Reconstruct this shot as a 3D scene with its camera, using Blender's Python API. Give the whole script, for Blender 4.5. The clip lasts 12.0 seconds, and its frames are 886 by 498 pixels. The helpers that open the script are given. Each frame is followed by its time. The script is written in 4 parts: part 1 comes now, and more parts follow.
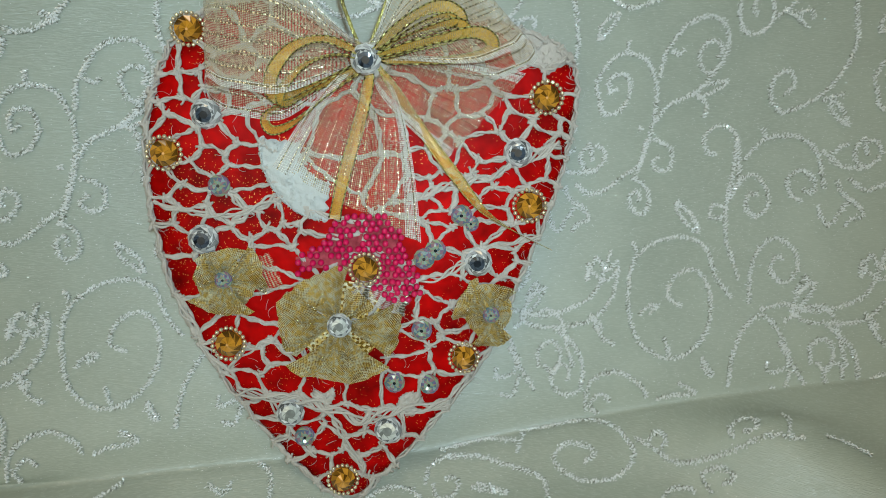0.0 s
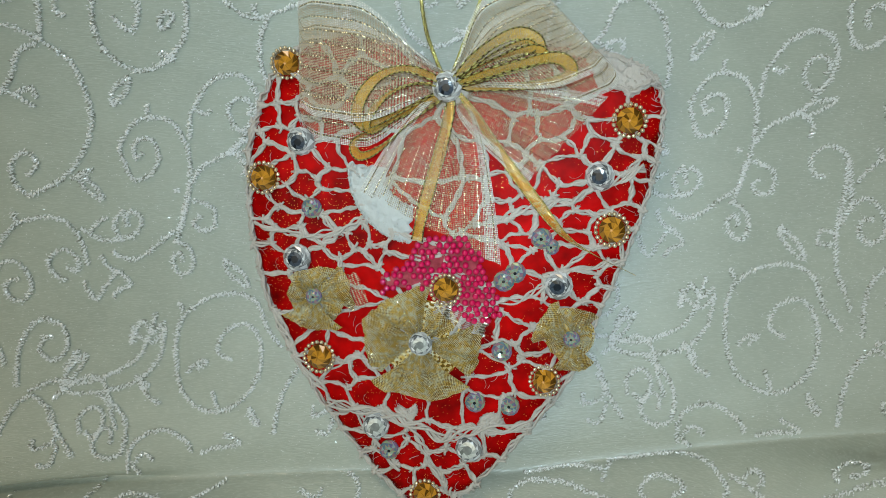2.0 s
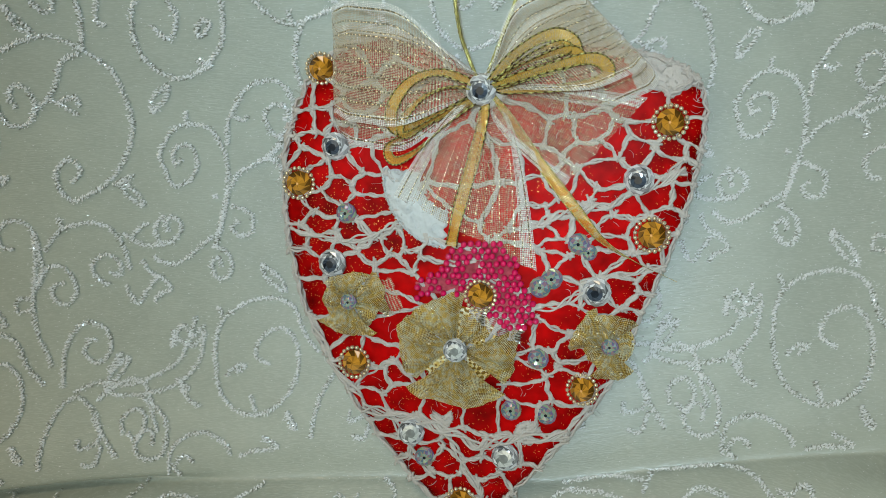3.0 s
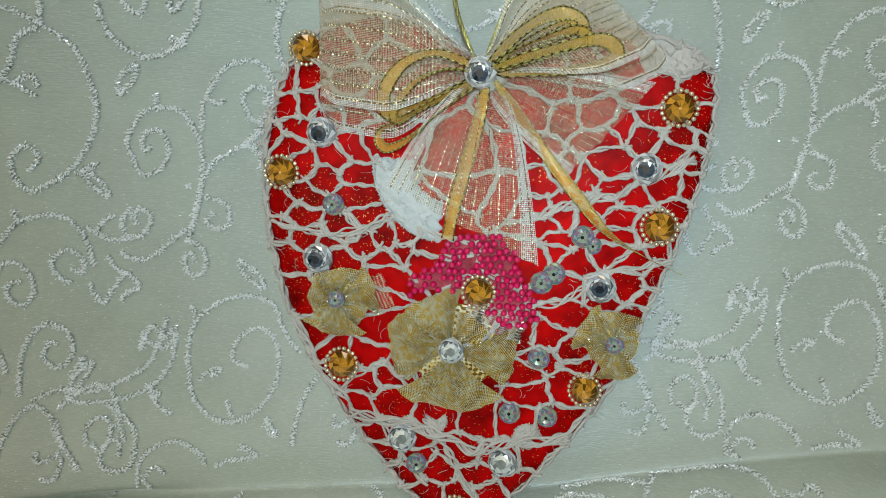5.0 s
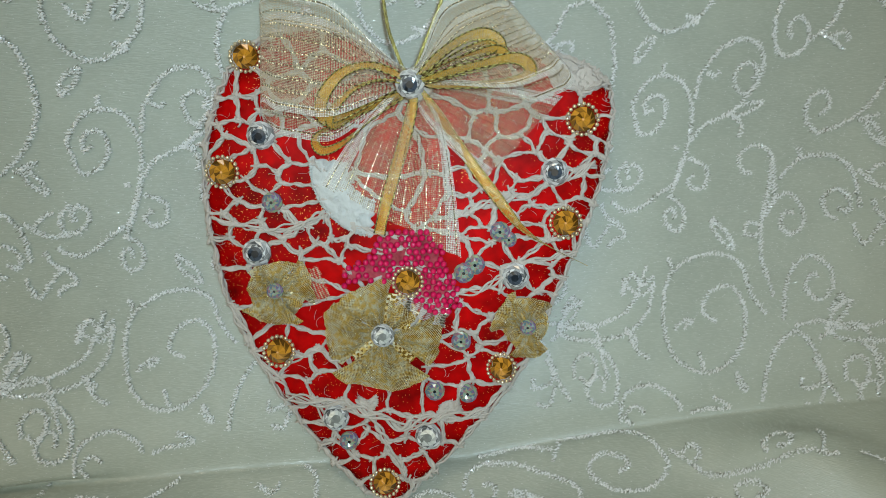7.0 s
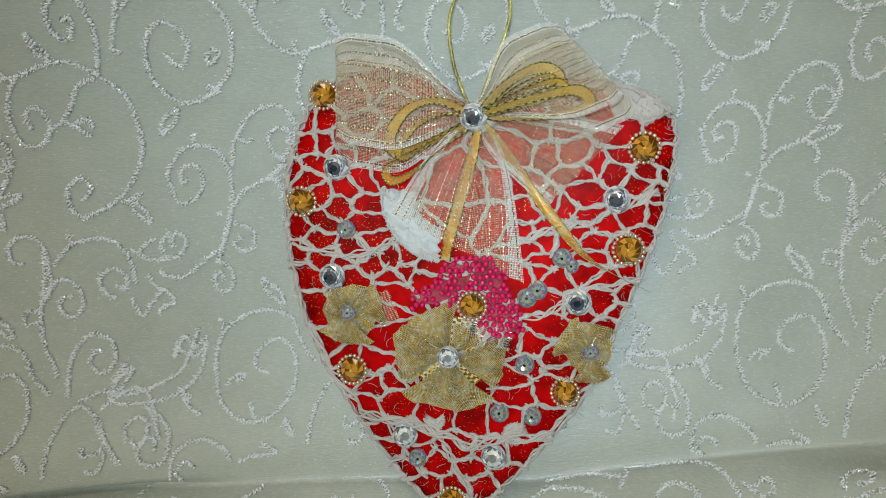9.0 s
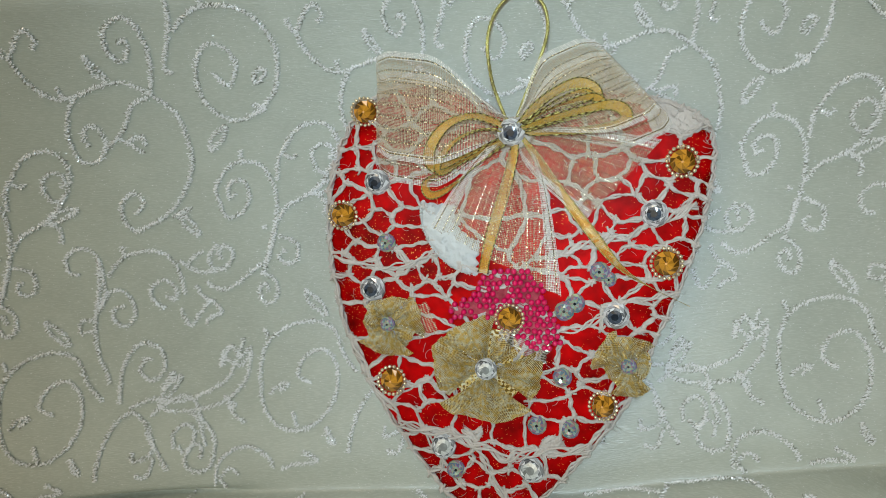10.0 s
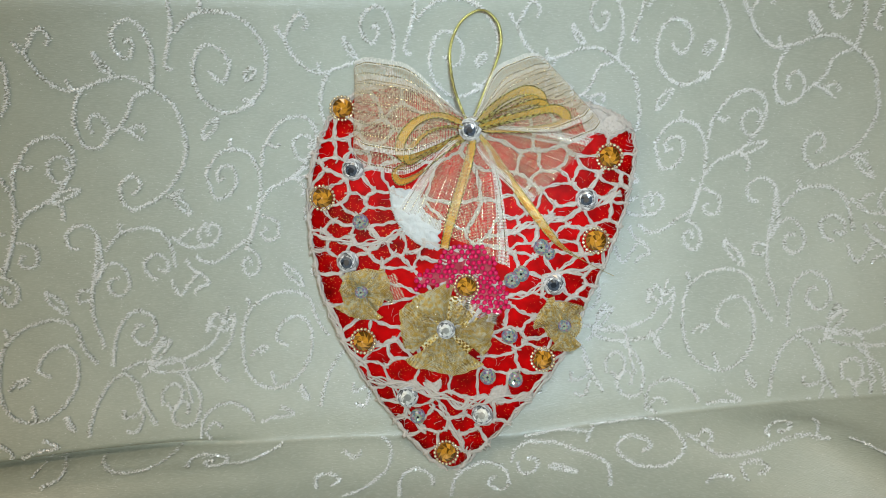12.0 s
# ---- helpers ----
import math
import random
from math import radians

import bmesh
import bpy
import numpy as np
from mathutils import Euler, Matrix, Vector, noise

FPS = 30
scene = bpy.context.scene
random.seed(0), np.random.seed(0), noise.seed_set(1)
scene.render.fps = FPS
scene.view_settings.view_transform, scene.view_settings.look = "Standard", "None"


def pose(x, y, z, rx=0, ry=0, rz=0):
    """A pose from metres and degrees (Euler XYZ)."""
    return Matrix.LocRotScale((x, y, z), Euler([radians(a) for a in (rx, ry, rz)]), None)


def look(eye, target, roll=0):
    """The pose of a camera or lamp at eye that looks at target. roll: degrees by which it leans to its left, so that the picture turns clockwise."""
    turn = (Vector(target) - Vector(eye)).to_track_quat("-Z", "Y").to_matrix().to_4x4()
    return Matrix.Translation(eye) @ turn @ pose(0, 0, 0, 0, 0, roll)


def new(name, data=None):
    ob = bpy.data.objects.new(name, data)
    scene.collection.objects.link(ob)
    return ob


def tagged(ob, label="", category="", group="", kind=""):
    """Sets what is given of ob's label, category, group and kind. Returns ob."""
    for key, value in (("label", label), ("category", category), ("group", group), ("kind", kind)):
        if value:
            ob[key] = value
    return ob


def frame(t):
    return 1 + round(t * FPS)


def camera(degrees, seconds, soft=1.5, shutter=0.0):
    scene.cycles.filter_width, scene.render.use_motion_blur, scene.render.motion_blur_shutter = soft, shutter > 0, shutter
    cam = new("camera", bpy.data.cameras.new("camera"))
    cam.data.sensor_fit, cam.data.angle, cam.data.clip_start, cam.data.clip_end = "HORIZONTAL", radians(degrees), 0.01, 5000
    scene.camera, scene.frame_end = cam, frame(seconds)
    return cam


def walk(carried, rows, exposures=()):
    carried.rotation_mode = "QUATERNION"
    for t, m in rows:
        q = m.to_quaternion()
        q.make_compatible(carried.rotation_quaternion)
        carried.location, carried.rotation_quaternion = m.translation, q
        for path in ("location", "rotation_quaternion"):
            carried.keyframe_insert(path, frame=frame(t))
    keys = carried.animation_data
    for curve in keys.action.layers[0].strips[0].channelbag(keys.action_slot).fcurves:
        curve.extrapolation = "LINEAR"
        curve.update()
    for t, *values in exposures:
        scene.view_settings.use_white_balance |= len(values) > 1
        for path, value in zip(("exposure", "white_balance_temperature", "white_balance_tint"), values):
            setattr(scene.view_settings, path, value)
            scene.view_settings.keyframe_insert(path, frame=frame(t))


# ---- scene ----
cam = camera(60.7, 12.0, soft=0.9)
PATH = [
    (0, (0.0155, -0.2413, 0.1929), (0.0361, 0.0401, 0.0911), 1.53),
    (0.5, (0.0176, -0.2423, 0.1949), (0.0281, 0.0396, 0.0929), 0.98),
    (1, (0.0199, -0.2425, 0.1954), (0.0195, 0.0403, 0.0952), 0.50),
    (1.5, (0.0311, -0.2443, 0.1955), (0.0106, 0.0389, 0.0985), -0.46),
    (2, (0.0402, -0.2447, 0.1958), (0.0018, 0.0373, 0.1008), -1.34),
    (2.5, (0.0438, -0.2429, 0.1968), (-0.0066, 0.0371, 0.1017), -2.06),
    (3, (0.0459, -0.2397, 0.1964), (-0.0130, 0.0389, 0.1020), -2.65),
    (3.2, (0.0463, -0.2377, 0.1964), (-0.0152, 0.0403, 0.1020), -2.89),
    (4.8, (0.0323, -0.2260, 0.1909), (-0.0153, 0.0545, 0.0955), -1.97),
    (5, (0.0293, -0.2263, 0.1910), (-0.0120, 0.0546, 0.0942), -1.68),
    (5.5, (0.0201, -0.2282, 0.1915), (-0.0001, 0.0543, 0.0926), -0.55),
    (6, (0.0194, -0.2338, 0.1920), (0.0115, 0.0497, 0.0943), 0.16),
    (6.5, (0.0171, -0.2434, 0.1943), (0.0185, 0.0404, 0.0970), 0.67),
    (6.7, (0.0166, -0.2478, 0.1958), (0.0201, 0.0358, 0.0981), 0.81),
    (8.3, (0.0216, -0.2610, 0.2056), (0.0058, 0.0222, 0.1079), -0.17),
    (8.5, (0.0238, -0.2610, 0.2055), (0.0023, 0.0224, 0.1094), -0.52),
    (9, (0.0367, -0.2626, 0.2019), (-0.0062, 0.0210, 0.1140), -1.66),
    (9.5, (0.0472, -0.2622, 0.1996), (-0.0149, 0.0197, 0.1179), -2.58),
    (10, (0.0401, -0.2666, 0.2025), (-0.0205, 0.0156, 0.1208), -2.49),
    (10.5, (0.0344, -0.2754, 0.2052), (-0.0206, 0.0077, 0.1227), -2.18),
    (11, (0.0313, -0.2897, 0.2081), (-0.0149, -0.0055, 0.1239), -1.59),
    (11.5, (0.0283, -0.3067, 0.2111), (-0.0071, -0.0214, 0.1252), -0.90),
    (12, (0.0243, -0.3206, 0.2131), (-0.0007, -0.0345, 0.1261), -0.19),
]
walk(cam, [(t, look(eye, target, roll)) for t, eye, target, roll in PATH],
     exposures=((0.0, -0.47, 6500, 9), (3.0, -0.44, 6500, 12), (6.7, -0.47, 6500, 12), (8.3, -0.42, 6600, 15), (9.5, -0.40, 6650, 18), (10.5, -0.33, 6700, 17), (12.0, -0.13, 6700, 18)))

# ---- light ----
world = bpy.data.worlds.new("room_air")
scene.world = world
world.use_nodes = True
world.node_tree.nodes["Background"].inputs[0].default_value = (0.80, 0.92, 1.0, 1)
world.node_tree.nodes["Background"].inputs[1].default_value = 0.05


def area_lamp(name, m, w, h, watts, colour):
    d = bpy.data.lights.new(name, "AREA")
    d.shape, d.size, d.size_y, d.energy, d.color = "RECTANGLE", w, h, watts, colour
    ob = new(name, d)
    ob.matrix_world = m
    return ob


area_lamp("ceiling_light", look((-0.25, -0.75, 1.56), (0.0, 0.0, 0.05)), 0.4, 0.4, 5.2, (1.0, 0.86, 0.60))
# soft fill added from the front; the room has no window there
area_lamp("front_fill_light", look((-0.35, -1.66, 0.52), (0.0, 0.1, 0.1)), 0.9, 0.9, 9.0, (1.0, 0.93, 0.68))
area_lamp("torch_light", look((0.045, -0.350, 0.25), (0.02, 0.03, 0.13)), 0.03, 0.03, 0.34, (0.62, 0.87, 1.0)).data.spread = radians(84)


# ---- materials ----
def material(name, colour, rough=0.5, metal=0.0, vary=0.12, scale=400.0, bump=0.0, bump_scale=1500.0, sheen=0.0, coat=0.0, spec=0.5,
             island=0.0, colour2=None, fleck=None):
    """A surface with its colour varied by two noises, its own relief and, if asked for, a tone for each loose piece."""
    m = bpy.data.materials.new(name)
    m.use_nodes = True
    n, l = m.node_tree.nodes, m.node_tree.links
    b = n["Principled BSDF"]
    b.inputs["Roughness"].default_value, b.inputs["Metallic"].default_value = rough, metal
    b.inputs["Sheen Weight"].default_value, b.inputs["Coat Weight"].default_value = sheen, coat
    b.inputs["Specular IOR Level"].default_value = spec
    tc = n.new("ShaderNodeTexCoord")
    big, fine = n.new("ShaderNodeTexNoise"), n.new("ShaderNodeTexNoise")
    big.inputs["Scale"].default_value, fine.inputs["Scale"].default_value = scale * 0.15, scale
    for t in (big, fine):
        l.new(tc.outputs["Object"], t.inputs["Vector"])
    add = n.new("ShaderNodeMath")
    add.operation = "ADD"
    l.new(big.outputs["Fac"], add.inputs[0])
    l.new(fine.outputs["Fac"], add.inputs[1])
    last = add
    if island:
        g = n.new("ShaderNodeNewGeometry")
        k = n.new("ShaderNodeMath")
        k.operation = "MULTIPLY_ADD"
        k.inputs[1].default_value = island
        l.new(g.outputs["Random Per Island"], k.inputs[0])
        l.new(add.outputs[0], k.inputs[2])
        last = k
    ramp = n.new("ShaderNodeMapRange")
    ramp.inputs["From Min"].default_value, ramp.inputs["From Max"].default_value = 0.6, 1.4 + island
    l.new(last.outputs[0], ramp.inputs["Value"])
    mix = n.new("ShaderNodeMix")
    mix.data_type = "RGBA"
    dark = [c * (1 - 2 * vary) for c in colour]
    light = colour2 or [min(1, c * (1 + vary)) for c in colour]
    mix.inputs["A"].default_value, mix.inputs["B"].default_value = (*dark, 1), (*light, 1)
    l.new(ramp.outputs[0], mix.inputs["Factor"])
    out = mix.outputs["Result"]
    if fleck:
        v = n.new("ShaderNodeTexVoronoi")
        v.inputs["Scale"].default_value = fleck[1]
        l.new(tc.outputs["Object"], v.inputs["Vector"])
        sep = n.new("ShaderNodeSeparateColor")
        l.new(v.outputs["Color"], sep.inputs[0])
        cut = n.new("ShaderNodeMath")
        cut.operation = "GREATER_THAN"
        patchy = n.new("ShaderNodeMath")
        patchy.operation = "MULTIPLY_ADD"
        patchy.inputs[1].default_value, patchy.inputs[2].default_value = 0.7, fleck[2] - 0.35
        l.new(big.outputs["Fac"], patchy.inputs[0])
        l.new(patchy.outputs[0], cut.inputs[1])
        l.new(sep.outputs[0], cut.inputs[0])
        near = n.new("ShaderNodeMath")
        near.operation = "LESS_THAN"
        near.inputs[1].default_value = fleck[3] if len(fleck) > 3 else 0.42
        l.new(v.outputs["Distance"], near.inputs[0])
        both = n.new("ShaderNodeMath")
        both.operation = "MULTIPLY"
        l.new(cut.outputs[0], both.inputs[0])
        l.new(near.outputs[0], both.inputs[1])
        mf = n.new("ShaderNodeMix")
        mf.data_type = "RGBA"
        mf.inputs["B"].default_value = (*fleck[0], 1)
        l.new(both.outputs[0], mf.inputs["Factor"])
        l.new(out, mf.inputs["A"])
        out = mf.outputs["Result"]
        l.new(both.outputs[0], b.inputs["Metallic"])
    l.new(out, b.inputs["Base Color"])
    if bump:
        t = n.new("ShaderNodeTexNoise")
        t.inputs["Scale"].default_value = bump_scale
        l.new(tc.outputs["Object"], t.inputs["Vector"])
        k = n.new("ShaderNodeBump")
        k.inputs["Strength"].default_value, k.inputs["Distance"].default_value = bump, 0.0006
        l.new(t.outputs["Fac"], k.inputs["Height"])
        l.new(k.outputs[0], b.inputs["Normal"])
    return m


def math_node(n, l, op, a, b=None):
    k = n.new("ShaderNodeMath")
    k.operation = op
    for i, v in enumerate((a, b)):
        if v is None:
            continue
        if isinstance(v, (int, float)):
            k.inputs[i].default_value = v
        else:
            l.new(v, k.inputs[i])
    return k.outputs[0]


def sheer_material(name, cloth, thread, veil, stripe_count, dash, mesh=1.0, rim_at=0.425, rim_veil=0.2):
    """Organza: see-through weave, metallic pinstripes along it and dense pale selvedges. UV: across 0 to 1, along in millimetres."""
    m = bpy.data.materials.new(name)
    m.use_nodes = True
    n, l = m.node_tree.nodes, m.node_tree.links
    b, outp = n["Principled BSDF"], n["Material Output"]
    uv = n.new("ShaderNodeUVMap")
    sep = n.new("ShaderNodeSeparateXYZ")
    l.new(uv.outputs[0], sep.inputs[0])
    u, v = sep.outputs[0], sep.outputs[1]
    cell = math_node(n, l, "FRACT", math_node(n, l, "MULTIPLY", u, stripe_count))
    off = math_node(n, l, "ABSOLUTE", math_node(n, l, "SUBTRACT", cell, 0.5))
    stripe = math_node(n, l, "LESS_THAN", off, 0.065)
    along = math_node(n, l, "FRACT", math_node(n, l, "MULTIPLY", v, dash))
    rim = math_node(n, l, "GREATER_THAN", math_node(n, l, "ABSOLUTE", math_node(n, l, "SUBTRACT", u, 0.5)), rim_at)
    warp = math_node(n, l, "SINE", math_node(n, l, "MULTIPLY", v, 9.0))
    weft = math_node(n, l, "SINE", math_node(n, l, "MULTIPLY", u, 480.0))
    weave = math_node(n, l, "ADD", math_node(n, l, "MULTIPLY", warp, 0.12 * mesh), math_node(n, l, "MULTIPLY", weft, 0.14 * mesh))
    noise_t = n.new("ShaderNodeTexNoise")
    noise_t.inputs["Scale"].default_value = 900
    tc = n.new("ShaderNodeTexCoord")
    l.new(tc.outputs["Object"], noise_t.inputs["Vector"])
    spark = math_node(n, l, "MULTIPLY", math_node(n, l, "SUBTRACT", noise_t.outputs["Fac"], 0.5), 0.6 * mesh)
    bead = math_node(n, l, "GREATER_THAN", math_node(n, l, "ADD", along, math_node(n, l, "MULTIPLY", noise_t.outputs["Fac"], 2.0)), 1.62)
    alpha = math_node(n, l, "ADD", math_node(n, l, "ADD", weave, veil), spark)
    alpha = math_node(n, l, "ADD", alpha, math_node(n, l, "MULTIPLY", stripe, 0.5))
    alpha = math_node(n, l, "ADD", alpha, math_node(n, l, "MULTIPLY", rim, rim_veil))
    alpha = math_node(n, l, "MINIMUM", math_node(n, l, "MAXIMUM", alpha, 0.05), 1.0)
    base = n.new("ShaderNodeMix")
    base.data_type = "RGBA"
    base.inputs["A"].default_value, base.inputs["B"].default_value = (*cloth, 1), (0.86, 0.82, 0.74, 1)
    l.new(rim, base.inputs["Factor"])
    gold = n.new("ShaderNodeMix")
    gold.data_type = "RGBA"
    gold.inputs["A"].default_value, gold.inputs["B"].default_value = (thread[0] * 0.22, thread[1] * 0.2, thread[2] * 0.15, 1), (*thread, 1)
    l.new(bead, gold.inputs["Factor"])
    col = n.new("ShaderNodeMix")
    col.data_type = "RGBA"
    l.new(stripe, col.inputs["Factor"])
    l.new(base.outputs["Result"], col.inputs["A"])
    l.new(gold.outputs["Result"], col.inputs["B"])
    l.new(col.outputs["Result"], b.inputs["Base Color"])
    l.new(math_node(n, l, "MULTIPLY", stripe, 0.85), b.inputs["Metallic"])
    b.inputs["Roughness"].default_value = 0.24
    b.inputs["Sheen Weight"].default_value = 0.2
    bump = n.new("ShaderNodeBump")
    bump.inputs["Strength"].default_value, bump.inputs["Distance"].default_value = 0.5, 0.0003
    l.new(math_node(n, l, "ADD", weave, stripe), bump.inputs["Height"])
    l.new(bump.outputs[0], b.inputs["Normal"])
    clear, mix = n.new("ShaderNodeBsdfTransparent"), n.new("ShaderNodeMixShader")
    l.new(alpha, mix.inputs[0])
    l.new(clear.outputs[0], mix.inputs[1])
    l.new(b.outputs[0], mix.inputs[2])
    l.new(mix.outputs[0], outp.inputs[0])
    return m


def lame_material():
    """Gold lame: rows of bright metal thread dots over an ochre ground. UV in millimetres."""
    m = material("gold_lame", (0.34, 0.17, 0.02), rough=0.24, vary=0.3, scale=300)
    n, l = m.node_tree.nodes, m.node_tree.links
    b = n["Principled BSDF"]
    uv = n.new("ShaderNodeUVMap")
    sep = n.new("ShaderNodeSeparateXYZ")
    l.new(uv.outputs[0], sep.inputs[0])
    a = math_node(n, l, "SINE", math_node(n, l, "MULTIPLY", sep.outputs[0], 7.0))
    c = math_node(n, l, "SINE", math_node(n, l, "MULTIPLY", sep.outputs[1], 8.4))
    tc = n.new("ShaderNodeTexCoord")
    t = n.new("ShaderNodeTexNoise")
    t.inputs["Scale"].default_value = 1400
    l.new(tc.outputs["Object"], t.inputs["Vector"])
    wear = n.new("ShaderNodeTexNoise")
    wear.inputs["Scale"].default_value = 110
    l.new(tc.outputs["Object"], wear.inputs["Vector"])
    raised = math_node(n, l, "ADD", math_node(n, l, "MULTIPLY", a, c), math_node(n, l, "MULTIPLY", math_node(n, l, "SUBTRACT", t.outputs["Fac"], 0.5), 1.8))
    raised = math_node(n, l, "ADD", raised, math_node(n, l, "MULTIPLY", math_node(n, l, "SUBTRACT", wear.outputs["Fac"], 0.5), 3.0))
    dot = math_node(n, l, "GREATER_THAN", raised, -0.35)
    old = b.inputs["Base Color"].links[0].from_socket
    mix = n.new("ShaderNodeMix")
    mix.data_type = "RGBA"
    l.new(dot, mix.inputs["Factor"])
    l.new(old, mix.inputs["A"])
    # pale tone on some dots paints their glint into the colour
    shine = n.new("ShaderNodeTexNoise")
    shine.inputs["Scale"].default_value = 520
    l.new(tc.outputs["Object"], shine.inputs["Vector"])
    sharp = n.new("ShaderNodeMapRange")
    sharp.inputs["From Min"].default_value, sharp.inputs["From Max"].default_value = 0.4, 0.62
    l.new(shine.outputs["Fac"], sharp.inputs["Value"])
    tone = n.new("ShaderNodeMix")
    tone.data_type = "RGBA"
    tone.inputs["A"].default_value, tone.inputs["B"].default_value = (0.95, 0.64, 0.17, 1), (1.0, 0.91, 0.60, 1)
    l.new(sharp.outputs[0], tone.inputs["Factor"])
    l.new(tone.outputs["Result"], mix.inputs["B"])
    l.new(mix.outputs["Result"], b.inputs["Base Color"])
    l.new(math_node(n, l, "MULTIPLY", dot, 0.1), b.inputs["Metallic"])
    k = n.new("ShaderNodeBump")
    k.inputs["Strength"].default_value, k.inputs["Distance"].default_value = 1.0, 0.0004
    l.new(raised, k.inputs["Height"])
    l.new(k.outputs[0], b.inputs["Normal"])
    return m


def cloth_material():
    """Pale greenish-white fabric with a fine horizontal weave that glints."""
    m = material("cloth_weave", (0.415, 0.445, 0.368), rough=0.5, vary=0.06, scale=60, sheen=0.1, spec=0.9)
    n, l = m.node_tree.nodes, m.node_tree.links
    b = n["Principled BSDF"]
    tc = n.new("ShaderNodeTexCoord")
    stretch = n.new("ShaderNodeMapping")
    stretch.inputs["Scale"].default_value = (420, 420, 3600)
    l.new(tc.outputs["Object"], stretch.inputs[0])
    t = n.new("ShaderNodeTexNoise")
    t.inputs["Scale"].default_value = 1.0
    l.new(stretch.outputs[0], t.inputs["Vector"])
    soft = n.new("ShaderNodeTexNoise")
    soft.inputs["Scale"].default_value = 45
    l.new(tc.outputs["Object"], soft.inputs["Vector"])
    tot = math_node(n, l, "ADD", t.outputs["Fac"], math_node(n, l, "MULTIPLY", soft.outputs["Fac"], 3.0))
    k = n.new("ShaderNodeBump")
    k.inputs["Strength"].default_value, k.inputs["Distance"].default_value = 0.3, 0.0004
    l.new(tot, k.inputs["Height"])
    l.new(k.outputs[0], b.inputs["Normal"])
    old = b.inputs["Base Color"].links[0].from_socket
    pale = n.new("ShaderNodeMix")
    pale.data_type = "RGBA"
    pale.inputs["B"].default_value = (0.50, 0.53, 0.46, 1)
    weft = n.new("ShaderNodeMapRange")
    weft.inputs["From Min"].default_value, weft.inputs["From Max"].default_value = 0.5, 0.78
    l.new(t.outputs["Fac"], weft.inputs["Value"])
    l.new(weft.outputs[0], pale.inputs["Factor"])
    l.new(old, pale.inputs["A"])
    l.new(pale.outputs["Result"], b.inputs["Base Color"])
    r = n.new("ShaderNodeMapRange")
    r.inputs["From Min"].default_value, r.inputs["From Max"].default_value = 0.35, 0.7
    r.inputs["To Min"].default_value, r.inputs["To Max"].default_value = 0.56, 0.26
    l.new(t.outputs["Fac"], r.inputs["Value"])
    l.new(r.outputs[0], b.inputs["Roughness"])
    return m


CLOTH = cloth_material()
# grey-olive stitches, the darkest as painted shade in gaps; white ones as painted glints
THREAD = material("embroidery_thread", (0.26, 0.26, 0.18), rough=0.3, metal=0.0, vary=0.3, island=2.2, spec=0.9, colour2=(0.66, 0.68, 0.60))
GLINT_THREAD = material("painted_glint_thread", (0.97, 0.98, 0.96), rough=0.22, metal=0.1, vary=0.06, island=0.8, spec=1.0, coat=0.5)
RED = material("red_satin", (0.50, 0.001, 0.001), rough=0.5, vary=0.42, scale=150, bump=0.5, bump_scale=220, spec=0.06, fleck=((1.0, 0.50, 0.14), 2500, 0.95, 0.36))
LACE = material("white_cotton", (0.60, 0.54, 0.485), rough=0.9, vary=0.1, scale=900, bump=0.6, bump_scale=2500, island=0.2)
FLUFF = material("white_fluff", (0.62, 0.63, 0.61), rough=0.95, vary=0.04, island=0.1, bump=0.8, bump_scale=1300)
AMBER = material("amber_glass", (0.22, 0.055, 0.003), rough=0.05, metal=0.2, vary=0.48, island=3.0, colour2=(0.92, 0.40, 0.04), coat=1.0)
# facet tones from grey to white paint the crystal's reflections
CRYSTAL = material("crystal_glint_facets", (0.36, 0.41, 0.46), rough=0.08, metal=0.1, vary=0.46, island=3.5, colour2=(1.0, 1.0, 1.0), coat=1.0)
RAINBOW = material("rainbow_foil", (0.12, 0.075, 0.06), rough=0.1, metal=0.15, vary=0.4, island=2.5, coat=0.4, colour2=(0.46, 0.42, 0.41))
hue = RAINBOW.node_tree.nodes.new("ShaderNodeHueSaturation")
geo_in = RAINBOW.node_tree.nodes.new("ShaderNodeNewGeometry")
hue.inputs["Color"].default_value, hue.inputs["Saturation"].default_value = (0.55, 0.28, 0.20, 1), 1.0
RAINBOW.node_tree.links.new(geo_in.outputs["Random Per Island"], hue.inputs["Hue"])
blend = RAINBOW.node_tree.nodes.new("ShaderNodeMix")
blend.data_type = "RGBA"
blend.inputs["Factor"].default_value = 0.42
RAINBOW.node_tree.links.new(RAINBOW.node_tree.nodes["Principled BSDF"].inputs["Base Color"].links[0].from_socket, blend.inputs["A"])
RAINBOW.node_tree.links.new(hue.outputs["Color"], blend.inputs["B"])
RAINBOW.node_tree.links.new(blend.outputs["Result"], RAINBOW.node_tree.nodes["Principled BSDF"].inputs["Base Color"])
# near-black: painted room reflection on clear stones, pierced hole on small ones
REFLEX_AND_HOLE = material("dark_reflection_and_hole", (0.02, 0.028, 0.036), rough=0.12, metal=0.0, vary=0.5, scale=900, spec=0.35, island=3.0, colour2=(0.07, 0.09, 0.12))
SILVERY = material("pale_table", (0.34, 0.37, 0.33), rough=0.12, metal=0.1, vary=0.4, scale=500, coat=0.6, island=2.0, colour2=(0.74, 0.76, 0.72))
GOLDBEAD = material("gold_bead", (0.92, 0.80, 0.58), rough=0.14, metal=0.75, vary=0.1)
PINKCLOTH = material("pink_backing", (0.46, 0.004, 0.03), rough=0.8, vary=0.3, scale=420, bump=0.6, colour2=(0.62, 0.09, 0.12))
